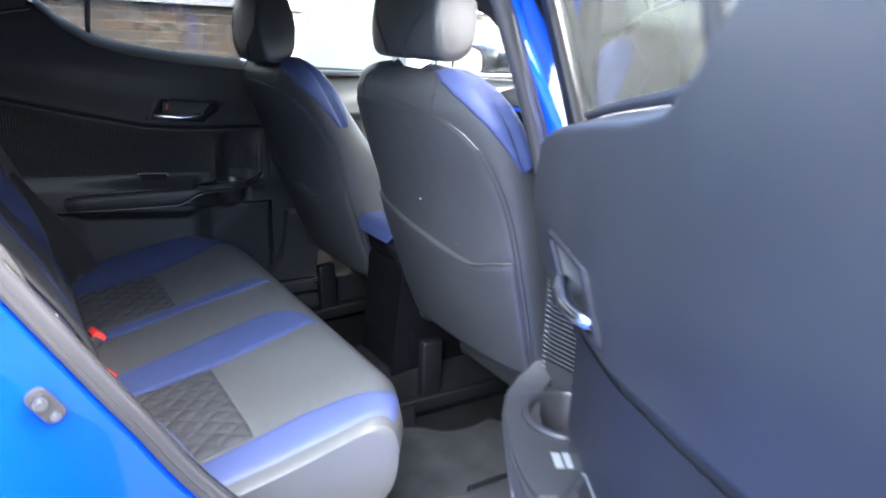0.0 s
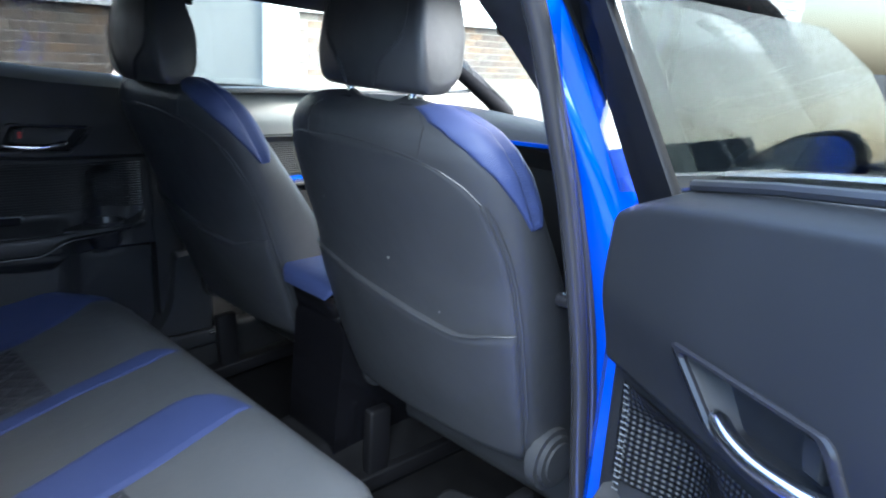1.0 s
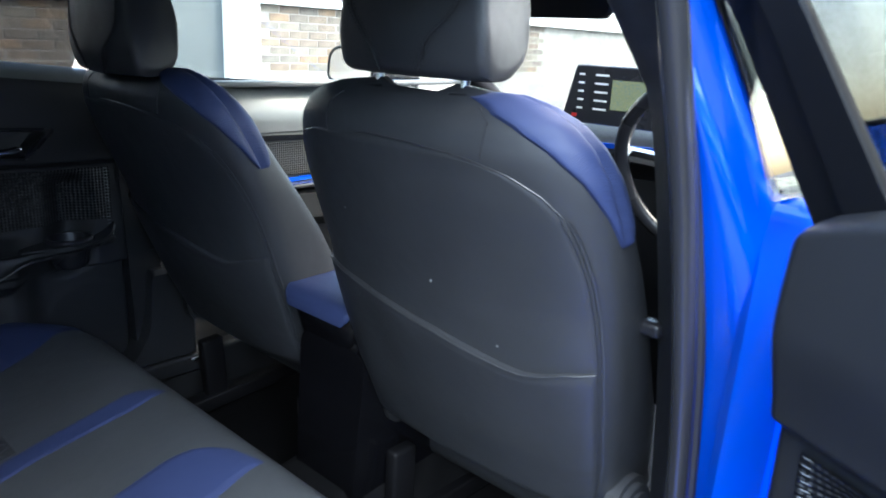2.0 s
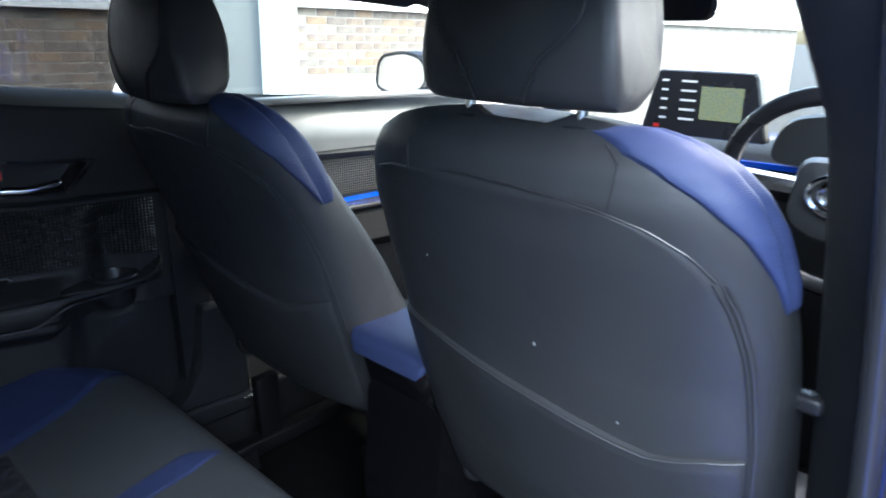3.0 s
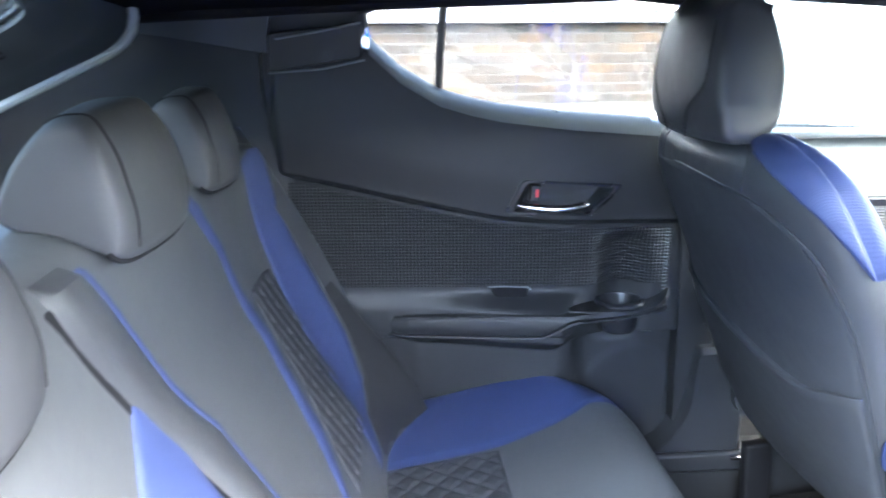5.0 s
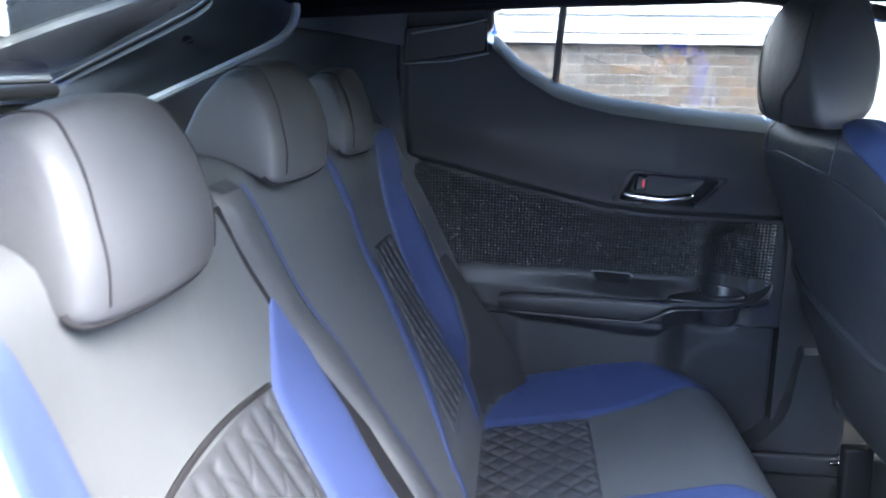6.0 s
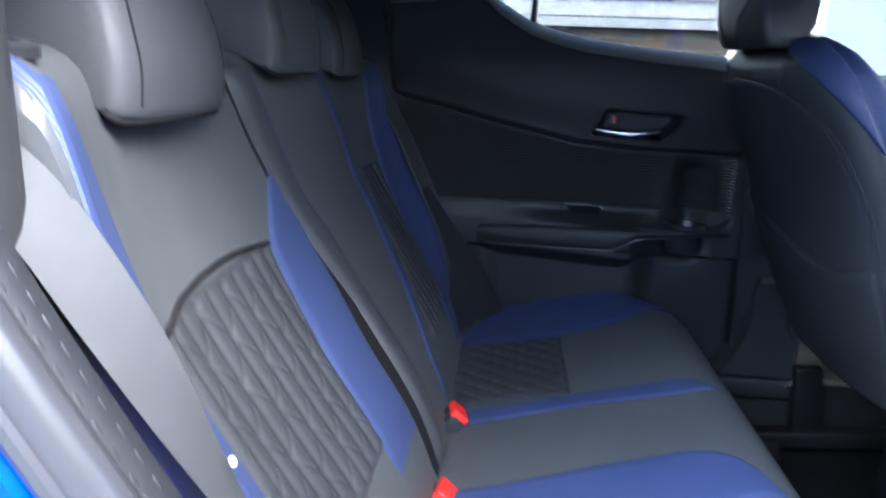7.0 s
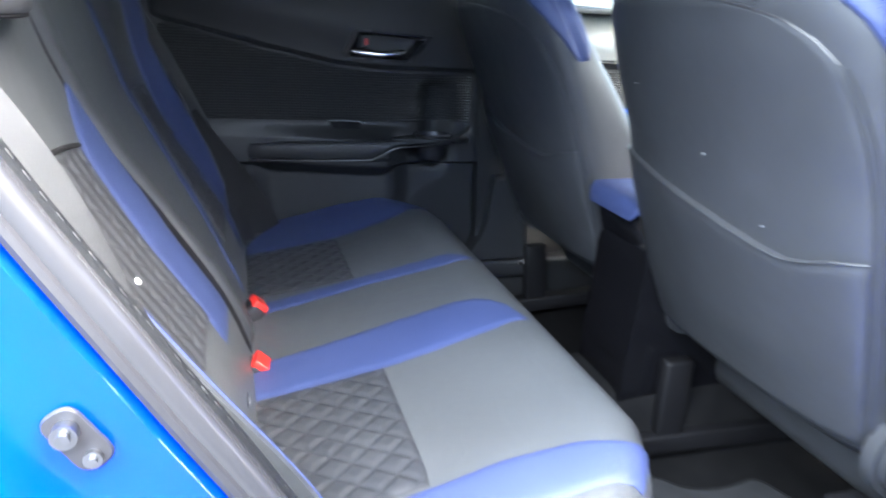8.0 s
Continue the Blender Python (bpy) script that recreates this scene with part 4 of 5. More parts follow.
part("striker_bolt", disc(.0088, .018, 20, .004, pose(.080, -.777, .893, 90, 0, 0)), STEEL, stk, "steel striker bolt")
part("striker_bolt", disc(.0064, .012, 20, .003, pose(.095, -.774, .871, 90, 0, 0)), STEEL, stk, "steel striker bolt")

# quarter lining behind the bench, both sides, and the tailgate
part("quarter_lining", rbox(.9, .06, .80, .02, (-.44, -.675, .92)), PLASTIC, car, "black plastic quarter lining")
part("quarter_lining", rbox(.98, .06, 1.05, .03, (-.43, .725, .95)), PLASTIC, car, "black plastic quarter lining")
for y in (-.64, .70):
    dp = smooth_path([(.02, y, 1.42), (-.25, y, 1.46), (-.5, y * .98, 1.45), (-.75, y * .97, 1.30), (-.95, y * .95, 1.10)], 24)
    part("rear_pillar_lining", sweep(dp, [(-.05, -.06), (.05, -.06), (.05, .05), (-.05, .05)]), TRIMDARK, car, "black rear pillar lining")
part("parcel_shelf", rbox(.50, 1.12, .03, .01, (-.42, .01, 1.09)), CARPET, car, "black parcel shelf")
part("tailgate", rbox(.06, 1.2, .7, .02, (-.95, .01, .80)), PLASTIC, car, "black lined tailgate")
# Pale grey stands in for the sheen on this glossy trim.
part("tailgate_trim", rbox(.05, .96, .16, .018, (-.735, .01, 1.155)), TRIMGREY, car, "tailgate trim panel, coloured pale grey for its sheen")
part("tailgate_ledge", rbox(.10, .98, .030, .012, (-.715, .01, 1.262)), RUBBER, car, "dark tailgate ledge under the window")
part("ledge_top", rbox(.08, .96, .012, .005, (-.715, .01, 1.283)), TRIMGREY, car, "pale top of the tailgate ledge")
rg = plate([(-.545, 0), (.545, 0), (.42, 1), (-.42, 1)], lambda a, b, t: Vector((-.70 + .43 * b, .01 + a, 1.277 + .172 * b + t)), .004)
part("rear_window", rg, BRIGHT_TINT, car, "sloping tinted rear window")
part("rear_spoiler", rbox(.32, 1.36, .03, .012, (-.86, .01, 1.262)), PAINT, car, "blue painted spoiler under the rear window")
PALESEAL = surface("pale_seal_rubber", (.42, .44, .45), .45, grain=.2, stain=.1)
# Dark plastic coloured a paler blue-grey, for sky light through the rear window.
GATE = surface("skylit_tailgate_plastic", (.10, .112, .128), .30, grain=.3, grain_scale=2200, stain=.06, spec=.45)
for sgn in (-1, 1):
    line = [(-.75, .50, 1.16), (-.60, .565, 1.215), (-.442, .60, 1.288), (-.315, .605, 1.346), (-.239, .605, 1.384), (-.206, .60, 1.425), (-.20, .57, 1.50)]
    outer_ = smooth_path(line, 30)
    inner_ = smooth_path([(-.72, .53, 1.262), (-.60, .515, 1.314), (-.50, .489, 1.353), (-.40, .461, 1.392), (-.34, .44, 1.416), (-.295, .40, 1.436), (-.275, .33, 1.452)], 30)
    rows = []
    for k, dip in ((0, -.012), (0, 0), (.08, .004), (.3, -.010), (.6, -.012), (.78, -.006), (.86, -.016), (.96, -.016)):
        rows.append([Vector((p.x + (q.x - p.x) * k, .01 + sgn * (p.y + (q.y - p.y) * k - .01), p.z + (q.z - p.z) * k + dip)) for p, q in zip(inner_, outer_)])
    bm = grid(rows)
    bmesh.ops.solidify(bm, geom=list(bm.faces), thickness=.006)
    part("tailgate_frame", bm, GATE, car, "dark moulded tailgate frame beside the window")
    skin = [[Vector((p.x, .01 + sgn * (p.y - .01), p.z + .022)) for p in inner_], [Vector((q.x, .01 + sgn * .68, q.z + .02)) for p, q in zip(inner_, outer_)], [Vector((q.x, .01 + sgn * .80, q.z - .05)) for q in outer_]]
    bm = grid(skin)
    bmesh.ops.solidify(bm, geom=list(bm.faces), thickness=.008)
    part("rear_shoulder", bm, TRIMDARK, car, "black shoulder beside the rear window")
    part("window_seal", tube([Vector((p.x, .01 + sgn * (p.y - .012), p.z + .004)) for p in inner_], .005, 8), RUBBER, car, "black rear window seal")
    part("rubber_stop", disc(.015, .024, 20, .004, look((-.395, .01 + sgn * .500, 1.372), (-.30, .01 + sgn * .2, 1.0))), RUBBER, car, "round rubber stop")
    part("tailgate_seal", tube([Vector((p.x + .004, .01 + sgn * (p.y - .020), p.z - .010)) for p in outer_], .0095, 8), PALESEAL, car, "pale grey tailgate seal")
# front doors
fd = part("front_door", plate([(.88, .4), (1.9, .4), (1.9, 1.15), (.88, 1.19)], lambda a, b, t: Vector((a, .78 + t, b)), .06, .01), PAINT, car, "closed blue front door with black lining")
rows = []
for j in range(41):
    row = []
    for i in range(61):
        x = .90 + 1.0 * i / 60
        top = 1.205 - .035 * (x - 1.1)
        z = .45 + (top - .45) * j / 40
        y = .70 - .02 * step(z, 1.03, 1.045) + .07 * max(0, (z - 1.05) / (top - 1.05)) - .06 * (1 - step(z, .89, .905)) + .05 * (1 - step(z, .76, .80))
        row.append(Vector((x, y, z)))
    rows.append(row)
part("door_card", grid(rows), PLASTIC, fd, "black plastic door lining")
# Upper zone, its black plastic coloured pale for the sky light on it.
rows = []
for j in range(13):
    k = j / 12
    rows.append([Vector((x, .676 + .056 * k ** 1.6 - .010 * math.sin(math.pi * k) * (1 - .6 * step(x, 1.2, 1.8)), 1.058 + (1.200 - .035 * (x - 1.1) - 1.058) * k)) for x in [.90 + 1.0 * i / 40 for i in range(41)]])
part("upper_trim", grid(rows), SILL_DAYLIT, fd, "satin black upper door trim, coloured pale for daylight")
part("accent_strip", sweep([(x, .672, .918 + .02 * (x - 1.3)) for x in [1.1 + .05 * i for i in range(14)]], [(-.004, -.006), (.004, -.006), (.004, .006), (-.004, .006)]), PAINT, fd, "glossy blue accent strip")
part("textured_insert", grid([[Vector((.95 + .85 * i / 40, .6985, .925 + .10 * j / 6)) for i in range(41)] for j in range(7)]), diamond("woven_plastic_front_door", (1, 0)), fd, "black panel with a diamond texture")
part("switch_panel", rbox(.34, .06, .012, .004, (1.36, .655, .905)), SATIN, fd)
part("inner_handle", tube([(1.565, .668, 1.047), (1.60, .662, 1.044), (1.65, .664, 1.046)], .009), LEVER, fd, "chrome pull handle")
# Flat plate, coloured black for the shade behind the handle.
part("handle_recess", plate(rounded([(1.55, 1.036), (1.68, 1.036), (1.70, 1.085), (1.575, 1.085)], .01), lambda a, b, t: Vector((a, .679 + .07 * max(0, (b - 1.05) / .14) - t, b)), .003), LINER, fd, "flat black plate for the shaded handle recess")
part("sill_strip", rbox(1.25, .05, .016, .006, (1.48, .70, 1.190)), SILL_DAYLIT, fd, "satin black window sill, coloured pale for daylight")
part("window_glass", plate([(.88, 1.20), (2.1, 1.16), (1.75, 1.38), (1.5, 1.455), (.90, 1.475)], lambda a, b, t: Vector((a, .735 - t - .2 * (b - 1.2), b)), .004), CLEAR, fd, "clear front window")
part("pillar_lining", sweep([(.865, .702, 1.46), (.87, .702, 1.2), (.895, .702, .5)], [(-.05, -.04), (.05, -.04), (.05, .04), (-.05, .04)], (1, 0, 0)), PLASTIC, car, "black plastic pillar lining")

nd = part("front_door", plate(rounded([(.87, .42), (1.88, .42), (1.86, 1.12), (.87, 1.195)], .03), lambda a, b, t: Vector((a, -.80 - t + .02 * (1.19 - b), b)), .075, .012), PAINT, car, "closed bright blue driver's door")
part("belt_moulding", sweep([(.84, -.855, 1.212), (1.2, -.868, 1.195), (1.85, -.86, 1.135)], [(-.008, -.008), (.008, -.008), (.008, .008), (-.008, .008)]), CHROME, nd, "chrome window moulding")
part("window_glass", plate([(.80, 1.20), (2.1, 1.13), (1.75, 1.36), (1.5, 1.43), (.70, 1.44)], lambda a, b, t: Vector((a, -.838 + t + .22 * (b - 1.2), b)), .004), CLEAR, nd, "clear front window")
part("door_card", rbox(.84, .05, .72, .02, (1.47, -.755, .82)), PLASTIC, nd, "black plastic door lining")
for yy, inward in ((-.96, 1), (.98, -1)):
    o = Vector((1.86, yy if yy > 0 else -1.02, 1.205 if yy < 0 else 1.226))
    loops = []
    for k, e in [(-.03, .62), (-.02, .85), (0, .97), (.02, 1.0), (.05, .96), (.085, .75), (.11, .4)]:
        loops.append([o + Vector((k, p.x * e * inward * 1.2, p.y * e * 1.1)) for p in rounded([(-.115, -.045), (-.10, .055), (.02, .075), (.11, .05), (.12, -.03), (.05, -.065), (-.06, -.065)], .04, 5)])
    mir = part("wing_mirror", loft(loops), SATIN, car, "glossy black door mirror housing")
    part("mirror_glass", plate(rounded([(-.098, -.04), (-.085, .045), (.02, .062), (.095, .042), (.103, -.025), (.04, -.055), (-.05, -.055)], .035, 5), lambda a, b, t: o + Vector((-.030 - t - .10 * a, a * inward * 1.3, b * 1.12)), .012), CHROME, mir, "bright mirror glass")
    rim = [o + Vector((-.040 - .105 * p.x, p.x * inward * 1.36, p.y * 1.18)) for p in rounded([(-.098, -.04), (-.085, .045), (.02, .062), (.095, .042), (.103, -.025), (.04, -.055), (-.05, -.055)], .035, 5)]
    part("mirror_rim", tube(rim + rim[:2], .0065, 8), FRAME, mir, "matt black rim round the mirror glass")
    if yy > 0:
        part("mirror_foot", rbox(.08, .15, .115, .025, (1.915, .825, 1.215)), FRAME, mir, "black foot that joins the mirror to the door")
    part("mirror_arm", tube([o + Vector((.02, .06 * inward, -.04)), o + Vector((.04, .16 * inward, -.05))], .02), SATIN, mir)
sail = [(1.49, 1.165), (1.56, 1.21), (1.64, 1.25), (1.75, 1.268), (1.85, 1.255), (1.95, 1.21), (2.0, 1.165)]
part("mirror_sail", plate(rounded(sail, .03), lambda a, b, t: Vector((a, -.80 + t, b)), .03, .006), GLOSS, nd, "black panel at the mirror's foot")
foot = [(.785, .492), (.825, .515), (.858, .56), (.876, .63), (.89, .74), (1.0, .74), (1.0, .492)]
part("pillar_foot", plate(rounded(foot, .012, 4), lambda a, b, t: Vector((a, .622 + t - .10 * max(0, .6 - b), b)), .09, .012), PAD, car, "black plastic pillar foot")
part("sill_step", rbox(.5, .04, .05, .01, (.76, .63, .468)), PAD, car, "black sill cover")
part("rail_end", rbox(.03, .012, .006, .002, (.985, .60, .487)), LEVER, car)
# outer body: sills, nose, windscreen, wheels
for y0 in (-.775, .745):
    part("side_sill", rbox(2.2, .10, .24, .02, (.85, y0 * 1.05, .34)), PAINT, car, "blue painted door sill")
    part("sill_lining", rbox(2.0, .10, .20, .015, (.9, y0 * .925, .385)), PLASTIC, car)
nose = []
for x, zt, w in [(1.95, 1.00, .80), (2.2, 1.02, .82), (2.6, .95, .80), (2.85, .85, .72), (2.92, .62, .64)]:
    nose.append([Vector((x, p.x, p.y)) for p in rounded([(-w, .30), (-w, zt - .12), (-w * .8, zt), (w * .8, zt), (w, zt - .12), (w, .30)], .08, 5)])
part("bonnet", loft(nose), PAINT, car, "bright blue bonnet and front wings")
tail = []
for x, zt, w in [(-.98, 1.20, .74), (-1.1, 1.10, .78), (-1.3, .98, .72), (-1.36, .6, .66)]:
    tail.append([Vector((x, p.x, p.y)) for p in rounded([(-w, .35), (-w, zt - .1), (-w * .85, zt), (w * .85, zt), (w, zt - .1), (w, .35)], .08, 5)])
part("tail", loft(tail), PAINT, car, "bright blue tail")
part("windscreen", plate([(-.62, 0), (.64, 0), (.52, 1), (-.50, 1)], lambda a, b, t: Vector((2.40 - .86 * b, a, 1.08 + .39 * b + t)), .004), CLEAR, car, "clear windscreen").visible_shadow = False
part("room_mirror", loft([[Vector((1.42 + k, -.16 + p.x * e, 1.415 + p.y * e)) for p in rounded([(-.12, -.03), (-.12, .03), (.12, .03), (.12, -.03)], .025, 4)] for k, e in [(0, .94), (.008, 1), (.03, .9), (.04, .6)]]), SATIN, car, "black interior mirror")
for wx in (2.05, -.59):
    for wy in (-.79, .79):
        ty = part("wheel", disc(.33, .2, 40, .03, pose(wx, wy, .33, 90, 0, 0)), RUBBER, car, "black tyre on an alloy rim")
        part("rim", disc(.22, .21, 40, .02, pose(wx, wy, .33, 90, 0, 0)), STEEL, ty, "alloy rim")

# ---- dashboard ----
dash = thing("dashboard", "black dashboard with blue accents and a screen", "dashboard")
rows = []
for j, (x, z) in enumerate([(1.90, .36), (1.84, .75), (1.78, .90), (1.80, 1.02), (1.76, 1.08), (1.80, 1.12), (1.90, 1.135), (2.1, 1.12), (2.42, 1.07)]):
    rows.append([Vector((x, -.74 + 1.46 * i / 30, z + .012 * math.cos(i / 30 * 6.28))) for i in range(31)])
dm = grid(rows)
bmesh.ops.solidify(dm, geom=list(dm.faces), thickness=.01)
part("dash_top", dm, PLASTIC, dash, "black soft dashboard top")
part("accent_strip", sweep([(1.765, -.70 + .07 * i, 1.085 + .01 * math.sin(i * .3)) for i in range(21)], [(-.008, -.006), (.008, -.006), (.008, .006), (-.008, .006)]), PAINT, dash, "glossy blue accent strip")
def on_screen(a, b, t):
    """The centre screen, half as far again as the steering wheel."""
    return Vector((1.72 - t, -1.175 + (a + 1.14) * 1.153, 1.301 + (b - 1.301) * 1.153))


part("screen_body", plate(rounded([(-.365, 1.165), (-.108, 1.165), (-.138, 1.290), (-.335, 1.290)], .010), lambda a, b, t: on_screen(a, b, -t), .03, .004), SATIN, dash, "glossy black screen surround")
SCREEN = bpy.data.materials.new("screen")
SCREEN.use_nodes = True
sp = SCREEN.node_tree.nodes["Principled BSDF"]
sp.inputs["Base Color"].default_value = (.02, .02, .02, 1)
sp.inputs["Roughness"].default_value = .1
sn = SCREEN.node_tree.nodes.new("ShaderNodeTexNoise")
sn.inputs["Scale"].default_value = 26
sr = SCREEN.node_tree.nodes.new("ShaderNodeValToRGB")
sr.color_ramp.elements[0].color, sr.color_ramp.elements[1].color = (.25, .42, .16, 1), (.55, .62, .42, 1)
sr.color_ramp.elements[0].position, sr.color_ramp.elements[1].position = .42, .60
sea = sr.color_ramp.elements.new(.38)
sea.color = (.10, .34, .62, 1)
town = sr.color_ramp.elements.new(.52)
town.color = (.62, .60, .30, 1)
SCREEN.node_tree.links.new(sn.outputs[0], sr.inputs[0])
SCREEN.node_tree.links.new(sr.outputs[0], sp.inputs["Emission Color"])
sp.inputs["Emission Strength"].default_value = .035
part("screen", plate([(-.315, 1.200), (-.232, 1.200), (-.232, 1.262), (-.315, 1.262)], lambda a, b, t: on_screen(a, b, .0005 + t), .001), SCREEN, dash, "lit map screen in green and yellow")
for k in range(5):
    z = 1.196 + .018 * k
    for y0, y1 in ((-.163, -.149), (-.222, -.190)):
        part("menu_bar", plate([(y0, z), (y1, z), (y1, z + .004), (y0, z + .004)], lambda a, b, t: on_screen(a, b, .0005 + t), .001), WHITE, dash)
part("menu_bar", plate([(-.150, 1.178), (-.138, 1.178), (-.138, 1.185), (-.150, 1.185)], lambda a, b, t: on_screen(a, b, .0005 + t), .001), RED, dash, "red mark")
WX, WYC, WZ = 1.40, -.53, 1.115
wheel = part("steering_wheel", tube([(WX - .06 * math.sin(a), WYC + .18 * math.cos(a), WZ + .165 * math.sin(a)) for a in [2 * math.pi * k / 48 for k in range(49)]], .015, 10, False), SATIN, dash, "black leather steering wheel")
part("hub", loft([[Vector((WX + .03 - d, WYC + p.x * e, WZ + p.y * e)) for p in rounded([(-.09, -.05), (-.075, .06), (.075, .06), (.09, -.05), (.04, -.08), (-.04, -.08)], .03, 4)] for d, e in [(-.03, .9), (0, 1), (.02, .9), (.03, .6)]]), DARK, wheel, "black airbag hub")
for r in (.046, .028):
    part("hub_emblem", tube([(WX - .004, WYC + r * math.cos(a), WZ + .005 + r * .68 * math.sin(a)) for a in [2 * math.pi * k / 32 for k in range(33)]], .006, 8, False), CHROME, wheel, "oval chrome emblem")
for sgn in (-1, 1):
    part("spoke", tube([(WX + .035, WYC + sgn * .06, WZ + .005), (WX + .01, WYC + sgn * .17, WZ + .015)], .016, 8), CHROME, wheel)
part("instrument_cowl", loft([[Vector((x + .16, -.47 + p.x * e, 1.12 + p.y * e)) for p in rounded([(-.17, 0), (-.14, .09), (0, .115), (.14, .09), (.17, 0)], .04, 5)] for x, e in [(1.50, .95), (1.52, 1), (1.66, .9), (1.72, .6)]]), PLASTIC, dash)

# ---- centre console ----
con = thing("centre_console", "black centre console with a blue leather armrest", "console")
part("console_body", sweep([(.90, -.055, .62), (1.2, -.055, .60), (1.6, -.055, .62)], rounded([(-.085, -.26), (.085, -.26), (.095, .15), (-.095, .15)], .03, 4)), GLOSS, con, "glossy black console body")
loops = []
for x, e, dz in [(.885, .82, -.02), (.89, .93, -.008), (.90, .98, 0), (.93, 1, .002), (1.10, 1, .004), (1.16, .9, -.01)]:
    loops.append([Vector((x, -.030 + p.x * e, .848 + dz + p.y * e)) for p in rounded([(-.10, -.008), (-.10, .012), (.10, .012), (.10, -.008)], .007, 5)])
part("armrest_lid", loft(loops), BLUE, con, "blue leather armrest lid")
loops = []
for z, xb, e in [(.38, 1.02, .74), (.5, .985, .80), (.65, .945, .88), (.76, .912, .96), (.815, .898, 1.0), (.832, .905, .98)]:
    loops.append([Vector((xb + p.x, -.030 + p.y * e, z)) for p in rounded([(0, -.092), (.2, -.092), (.2, .092), (0, .092)], .035, 5)])
part("console_back", loft(loops), GLOSS, con, "glossy black console rear cover")

# ---- seat belts ----
def belt(points, width, facing, twist=None):
    """A strip of webbing along points; twist: the way it faces at its lower end."""
    path = smooth_path(points, 60)
    rows = []
    for i, p in enumerate(path):
        f = Vector(facing).normalized()
        if twist:
            f = f.lerp(Vector(twist).normalized(), step(i / 60, .30, .60)).normalized()
        d = (path[min(i + 1, 60)] - path[max(i - 1, 0)]).normalized()
        side = d.cross(f).normalized()
        rows.append([p + side * width * k for k in (-.5, -.46, 0, .46, .5)])
    bm = grid(rows)
    bmesh.ops.solidify(bm, geom=list(bm.faces), thickness=.0016)
    return bm


near_belt = thing("seat_belt", "grey woven seat belt beside the bench", "seat belt", group="seat belts")
part("webbing", belt([(-.115, -.725, 1.195), (-.050, -.684, 1.170), (.002, -.657, 1.125), (.050, -.650, 1.05), (.096, -.646, .965), (.148, -.638, .86), (.203, -.626, .745), (.25, -.62, .62)], .047, (.85, -.48, .35), (.78, .25, .48)), WEB, near_belt, "grey woven webbing")
part("belt_button", disc(.0030, .003, 16, .0008, pose(.114, -.632, .945, 0, 60, -8)), WHITE, near_belt, "small white stop button")
def selvedge(points, width, facing, parent):
    path = smooth_path(points, 60)
    f = Vector(facing).normalized()
    for sg in (-.49, .49):
        line = []
        for i, p in enumerate(path):
            d = (path[min(i + 1, 60)] - path[max(i - 1, 0)]).normalized()
            line.append(p + d.cross(f).normalized() * width * sg)
        part("belt_edge", tube(line, .0009, 6), WEB, parent, "stitched belt edge")


far_belt = thing("seat_belt", "black woven seat belt beside the far door", "seat belt", group="seat belts")
part("webbing", belt([(-.06, .63, 1.22), (.04, .64, 1.05), (.13, .645, .86), (.19, .64, .72), (.215, .62, .64)], .047, (.8, -.5, .3)), WEB, far_belt, "black woven webbing")
selvedge([(-.06, .63, 1.22), (.04, .64, 1.05), (.13, .645, .86), (.19, .64, .72), (.215, .62, .64)], .047, (.8, -.5, .3), far_belt)


def buckle(at, rx, rz):
    b = thing("belt_buckle", "black seat belt buckle with a red button", "buckle", group="seat belt buckles")
    b.matrix_basis = pose(*at, 0, rx, rz)
    part("buckle_body", rbox(.080, .046, .034, .008), SATIN, b, "black buckle body")
    part("release_button", rbox(.016, .043, .031, .003, (.039, 0, .001)), RED, b, "red release button")
    part("stalk", belt([(-.03, 0, 0), (-.06, 0, -.01), (-.09, 0, -.03)], .026, (0, 0, 1)), WEB, b)
    return b


buckle((.203, .085, .590), -48, 10)
buckle((.199, -.125, .574), -48, -6)
for tx, ty, tz in ((.198, -.289, .618), (.198, .16, .612), (.190, .53, .585)):
    tag = thing("anchor_tag", "small white child seat anchor tag", "tag", group="anchor tags")
    part("tag_plate", rbox(.006, .05, .026, .002, (tx, ty, tz)), SATIN, tag)
    part("tag_mark", rbox(.002, .014, .010, .0006, (tx + .004, ty + .008, tz)), WHITE, tag, "white printed mark")

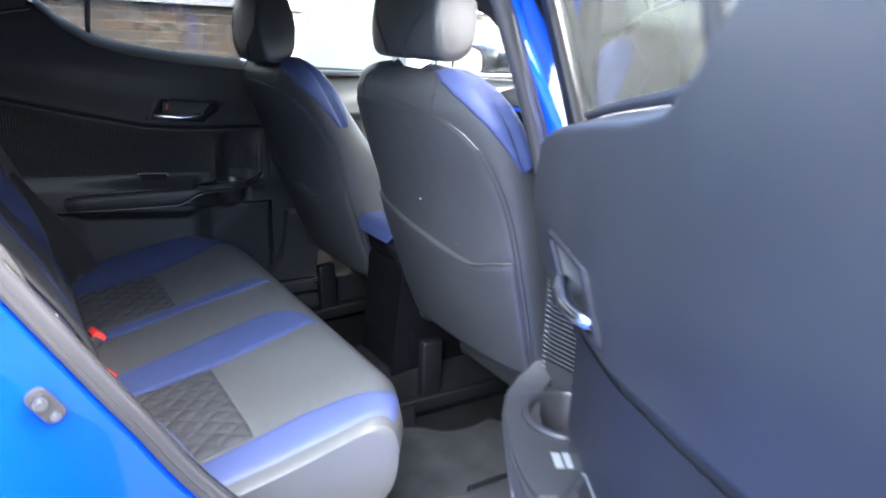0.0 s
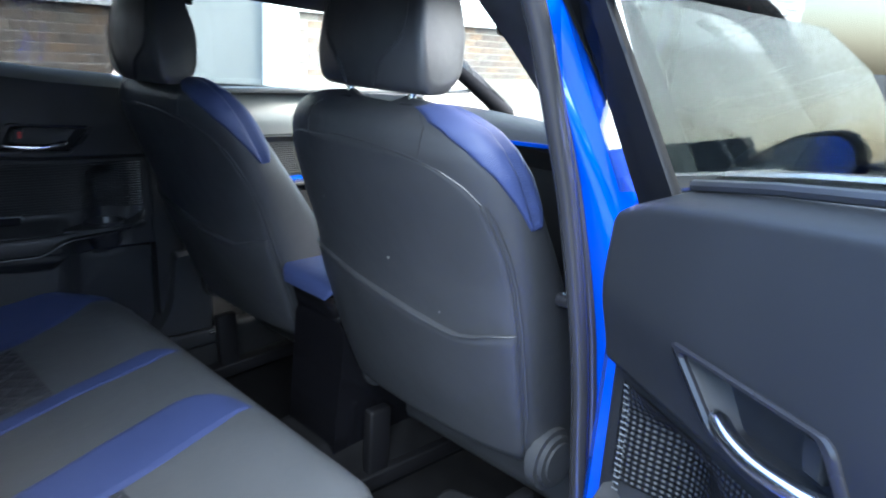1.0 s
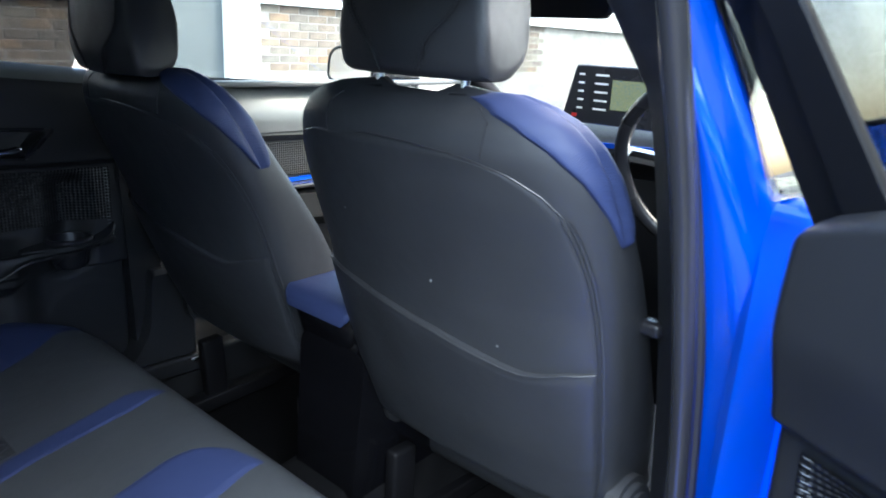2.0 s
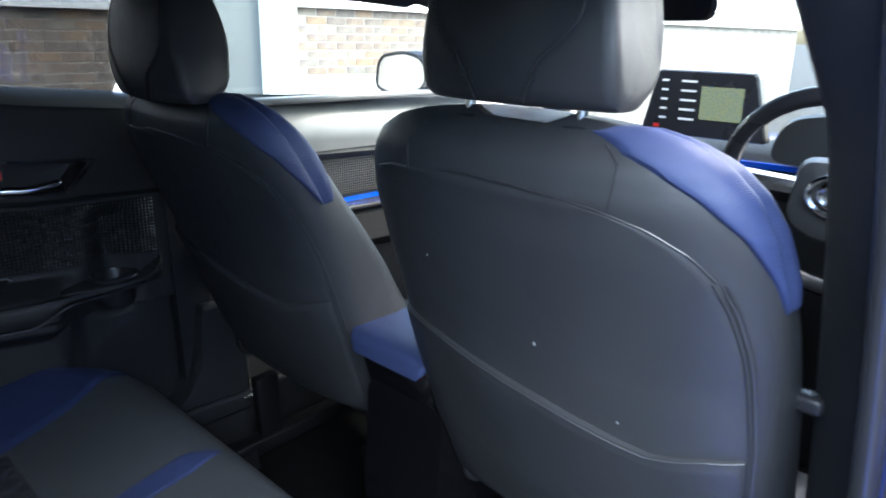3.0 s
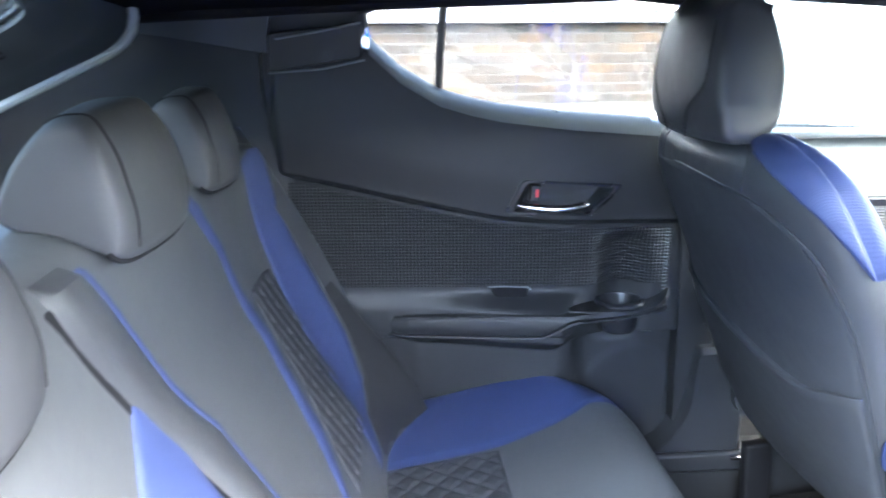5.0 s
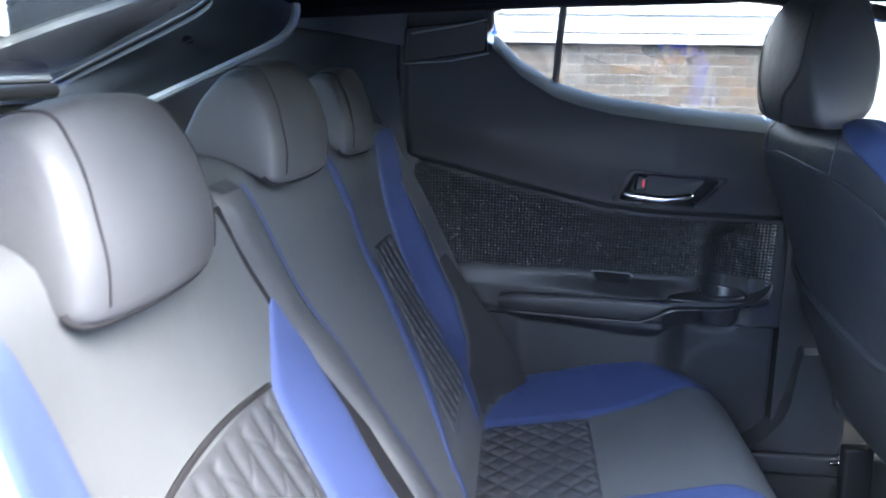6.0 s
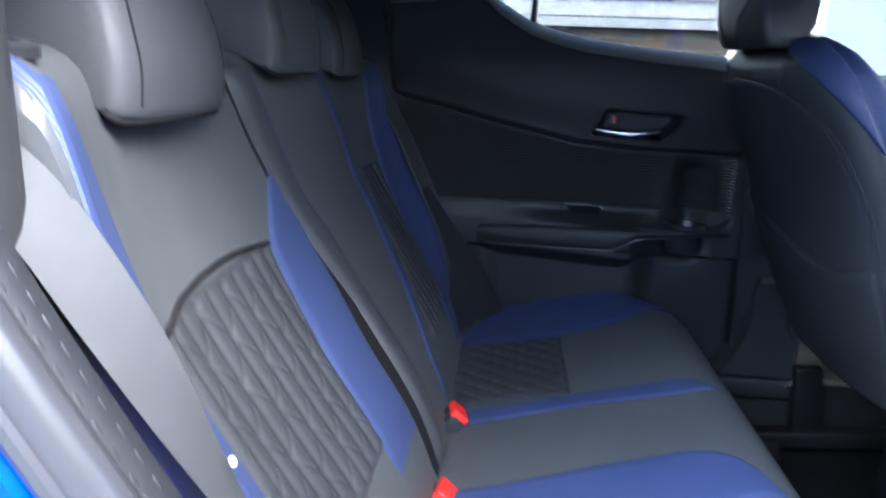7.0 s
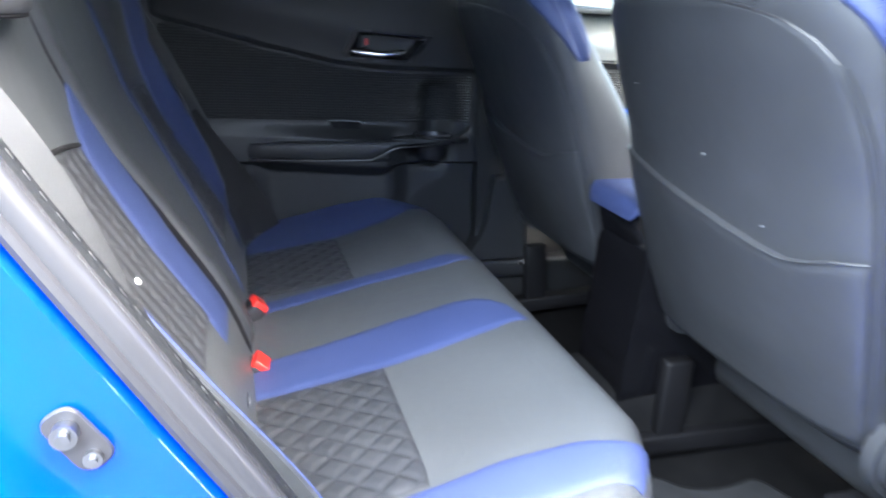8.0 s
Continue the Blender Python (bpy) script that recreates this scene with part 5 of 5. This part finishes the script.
# ---- floor mat ----
mat = [(.70, -.60), (.70, -.13), (.84, -.20), (.93, -.24), (.97, -.29), (1.04, -.30), (1.12, -.28), (1.16, -.40), (1.14, -.62)]
MATTING = surface("mat_carpet", (.024, .025, .027), .95, grain=1.0, grain_scale=600, stain=.25, stain_scale=14, spec=.1)
fm = tagged(new("floor_mat", finish(plate(rounded(mat, .03), lambda a, b, t: Vector((a, b, .352 + t)), .008, .003), "floor_mat", MATTING)), "black carpet floor mat with a bound edge", "floor mat")
bind = [Vector((p.x, p.y, .36)) for p in rounded(mat, .03)]
part("bound_edge", tube(bind + bind[:1], .0035, 6, False), CARPET, fm, "dark bound edge")

# ---- bricks, last ----
BRICK = surface("brick", (.30, .22, .16), .85, grain=.8, grain_scale=220, stain=.3, stain_scale=9)
bn, bl = BRICK.node_tree.nodes, BRICK.node_tree.links
info = bn.new("ShaderNodeObjectInfo")
ramp = bn.new("ShaderNodeValToRGB")
tones = [(0.0, (.15, .13, .115, 1)), (.25, (.20, .15, .115, 1)), (.5, (.175, .155, .135, 1)), (.72, (.25, .165, .105, 1)), (.9, (.22, .19, .155, 1))]
ramp.color_ramp.elements[0].color = tones[0][1]
ramp.color_ramp.elements[1].position, ramp.color_ramp.elements[1].color = tones[1]
for pos_, col_ in tones[2:]:
    ramp.color_ramp.elements.new(pos_).color = col_
bl.new(info.outputs["Random"], ramp.inputs[0])
scale_node = [q for q in bn if q.bl_idname == "ShaderNodeVectorMath"][0]
bl.new(ramp.outputs[0], scale_node.inputs[0])
bmb = rbox(.216, .05, .066, .004, (0, 0, 0), 1)
brick_mesh = finish(bmb, "brick", BRICK, False)
for wall_ob, x0, x1, ztop, zlow in ((wall_north, -.65, 2.60, 1.485, .86), (wall_east, 4.06, 8.6, 1.57, .95)):
    row = 0
    z = ztop - .037
    while z > zlow:
        x = x0 + (.1125 if row % 2 else 0) + .1125
        while x < x1 - .1:
            b = new("brick", brick_mesh)
            b.parent = wall_ob
            b.location = (x, WY + .033 + random.uniform(-.003, .003), z)
            x += .225
        z -= .075
        row += 1
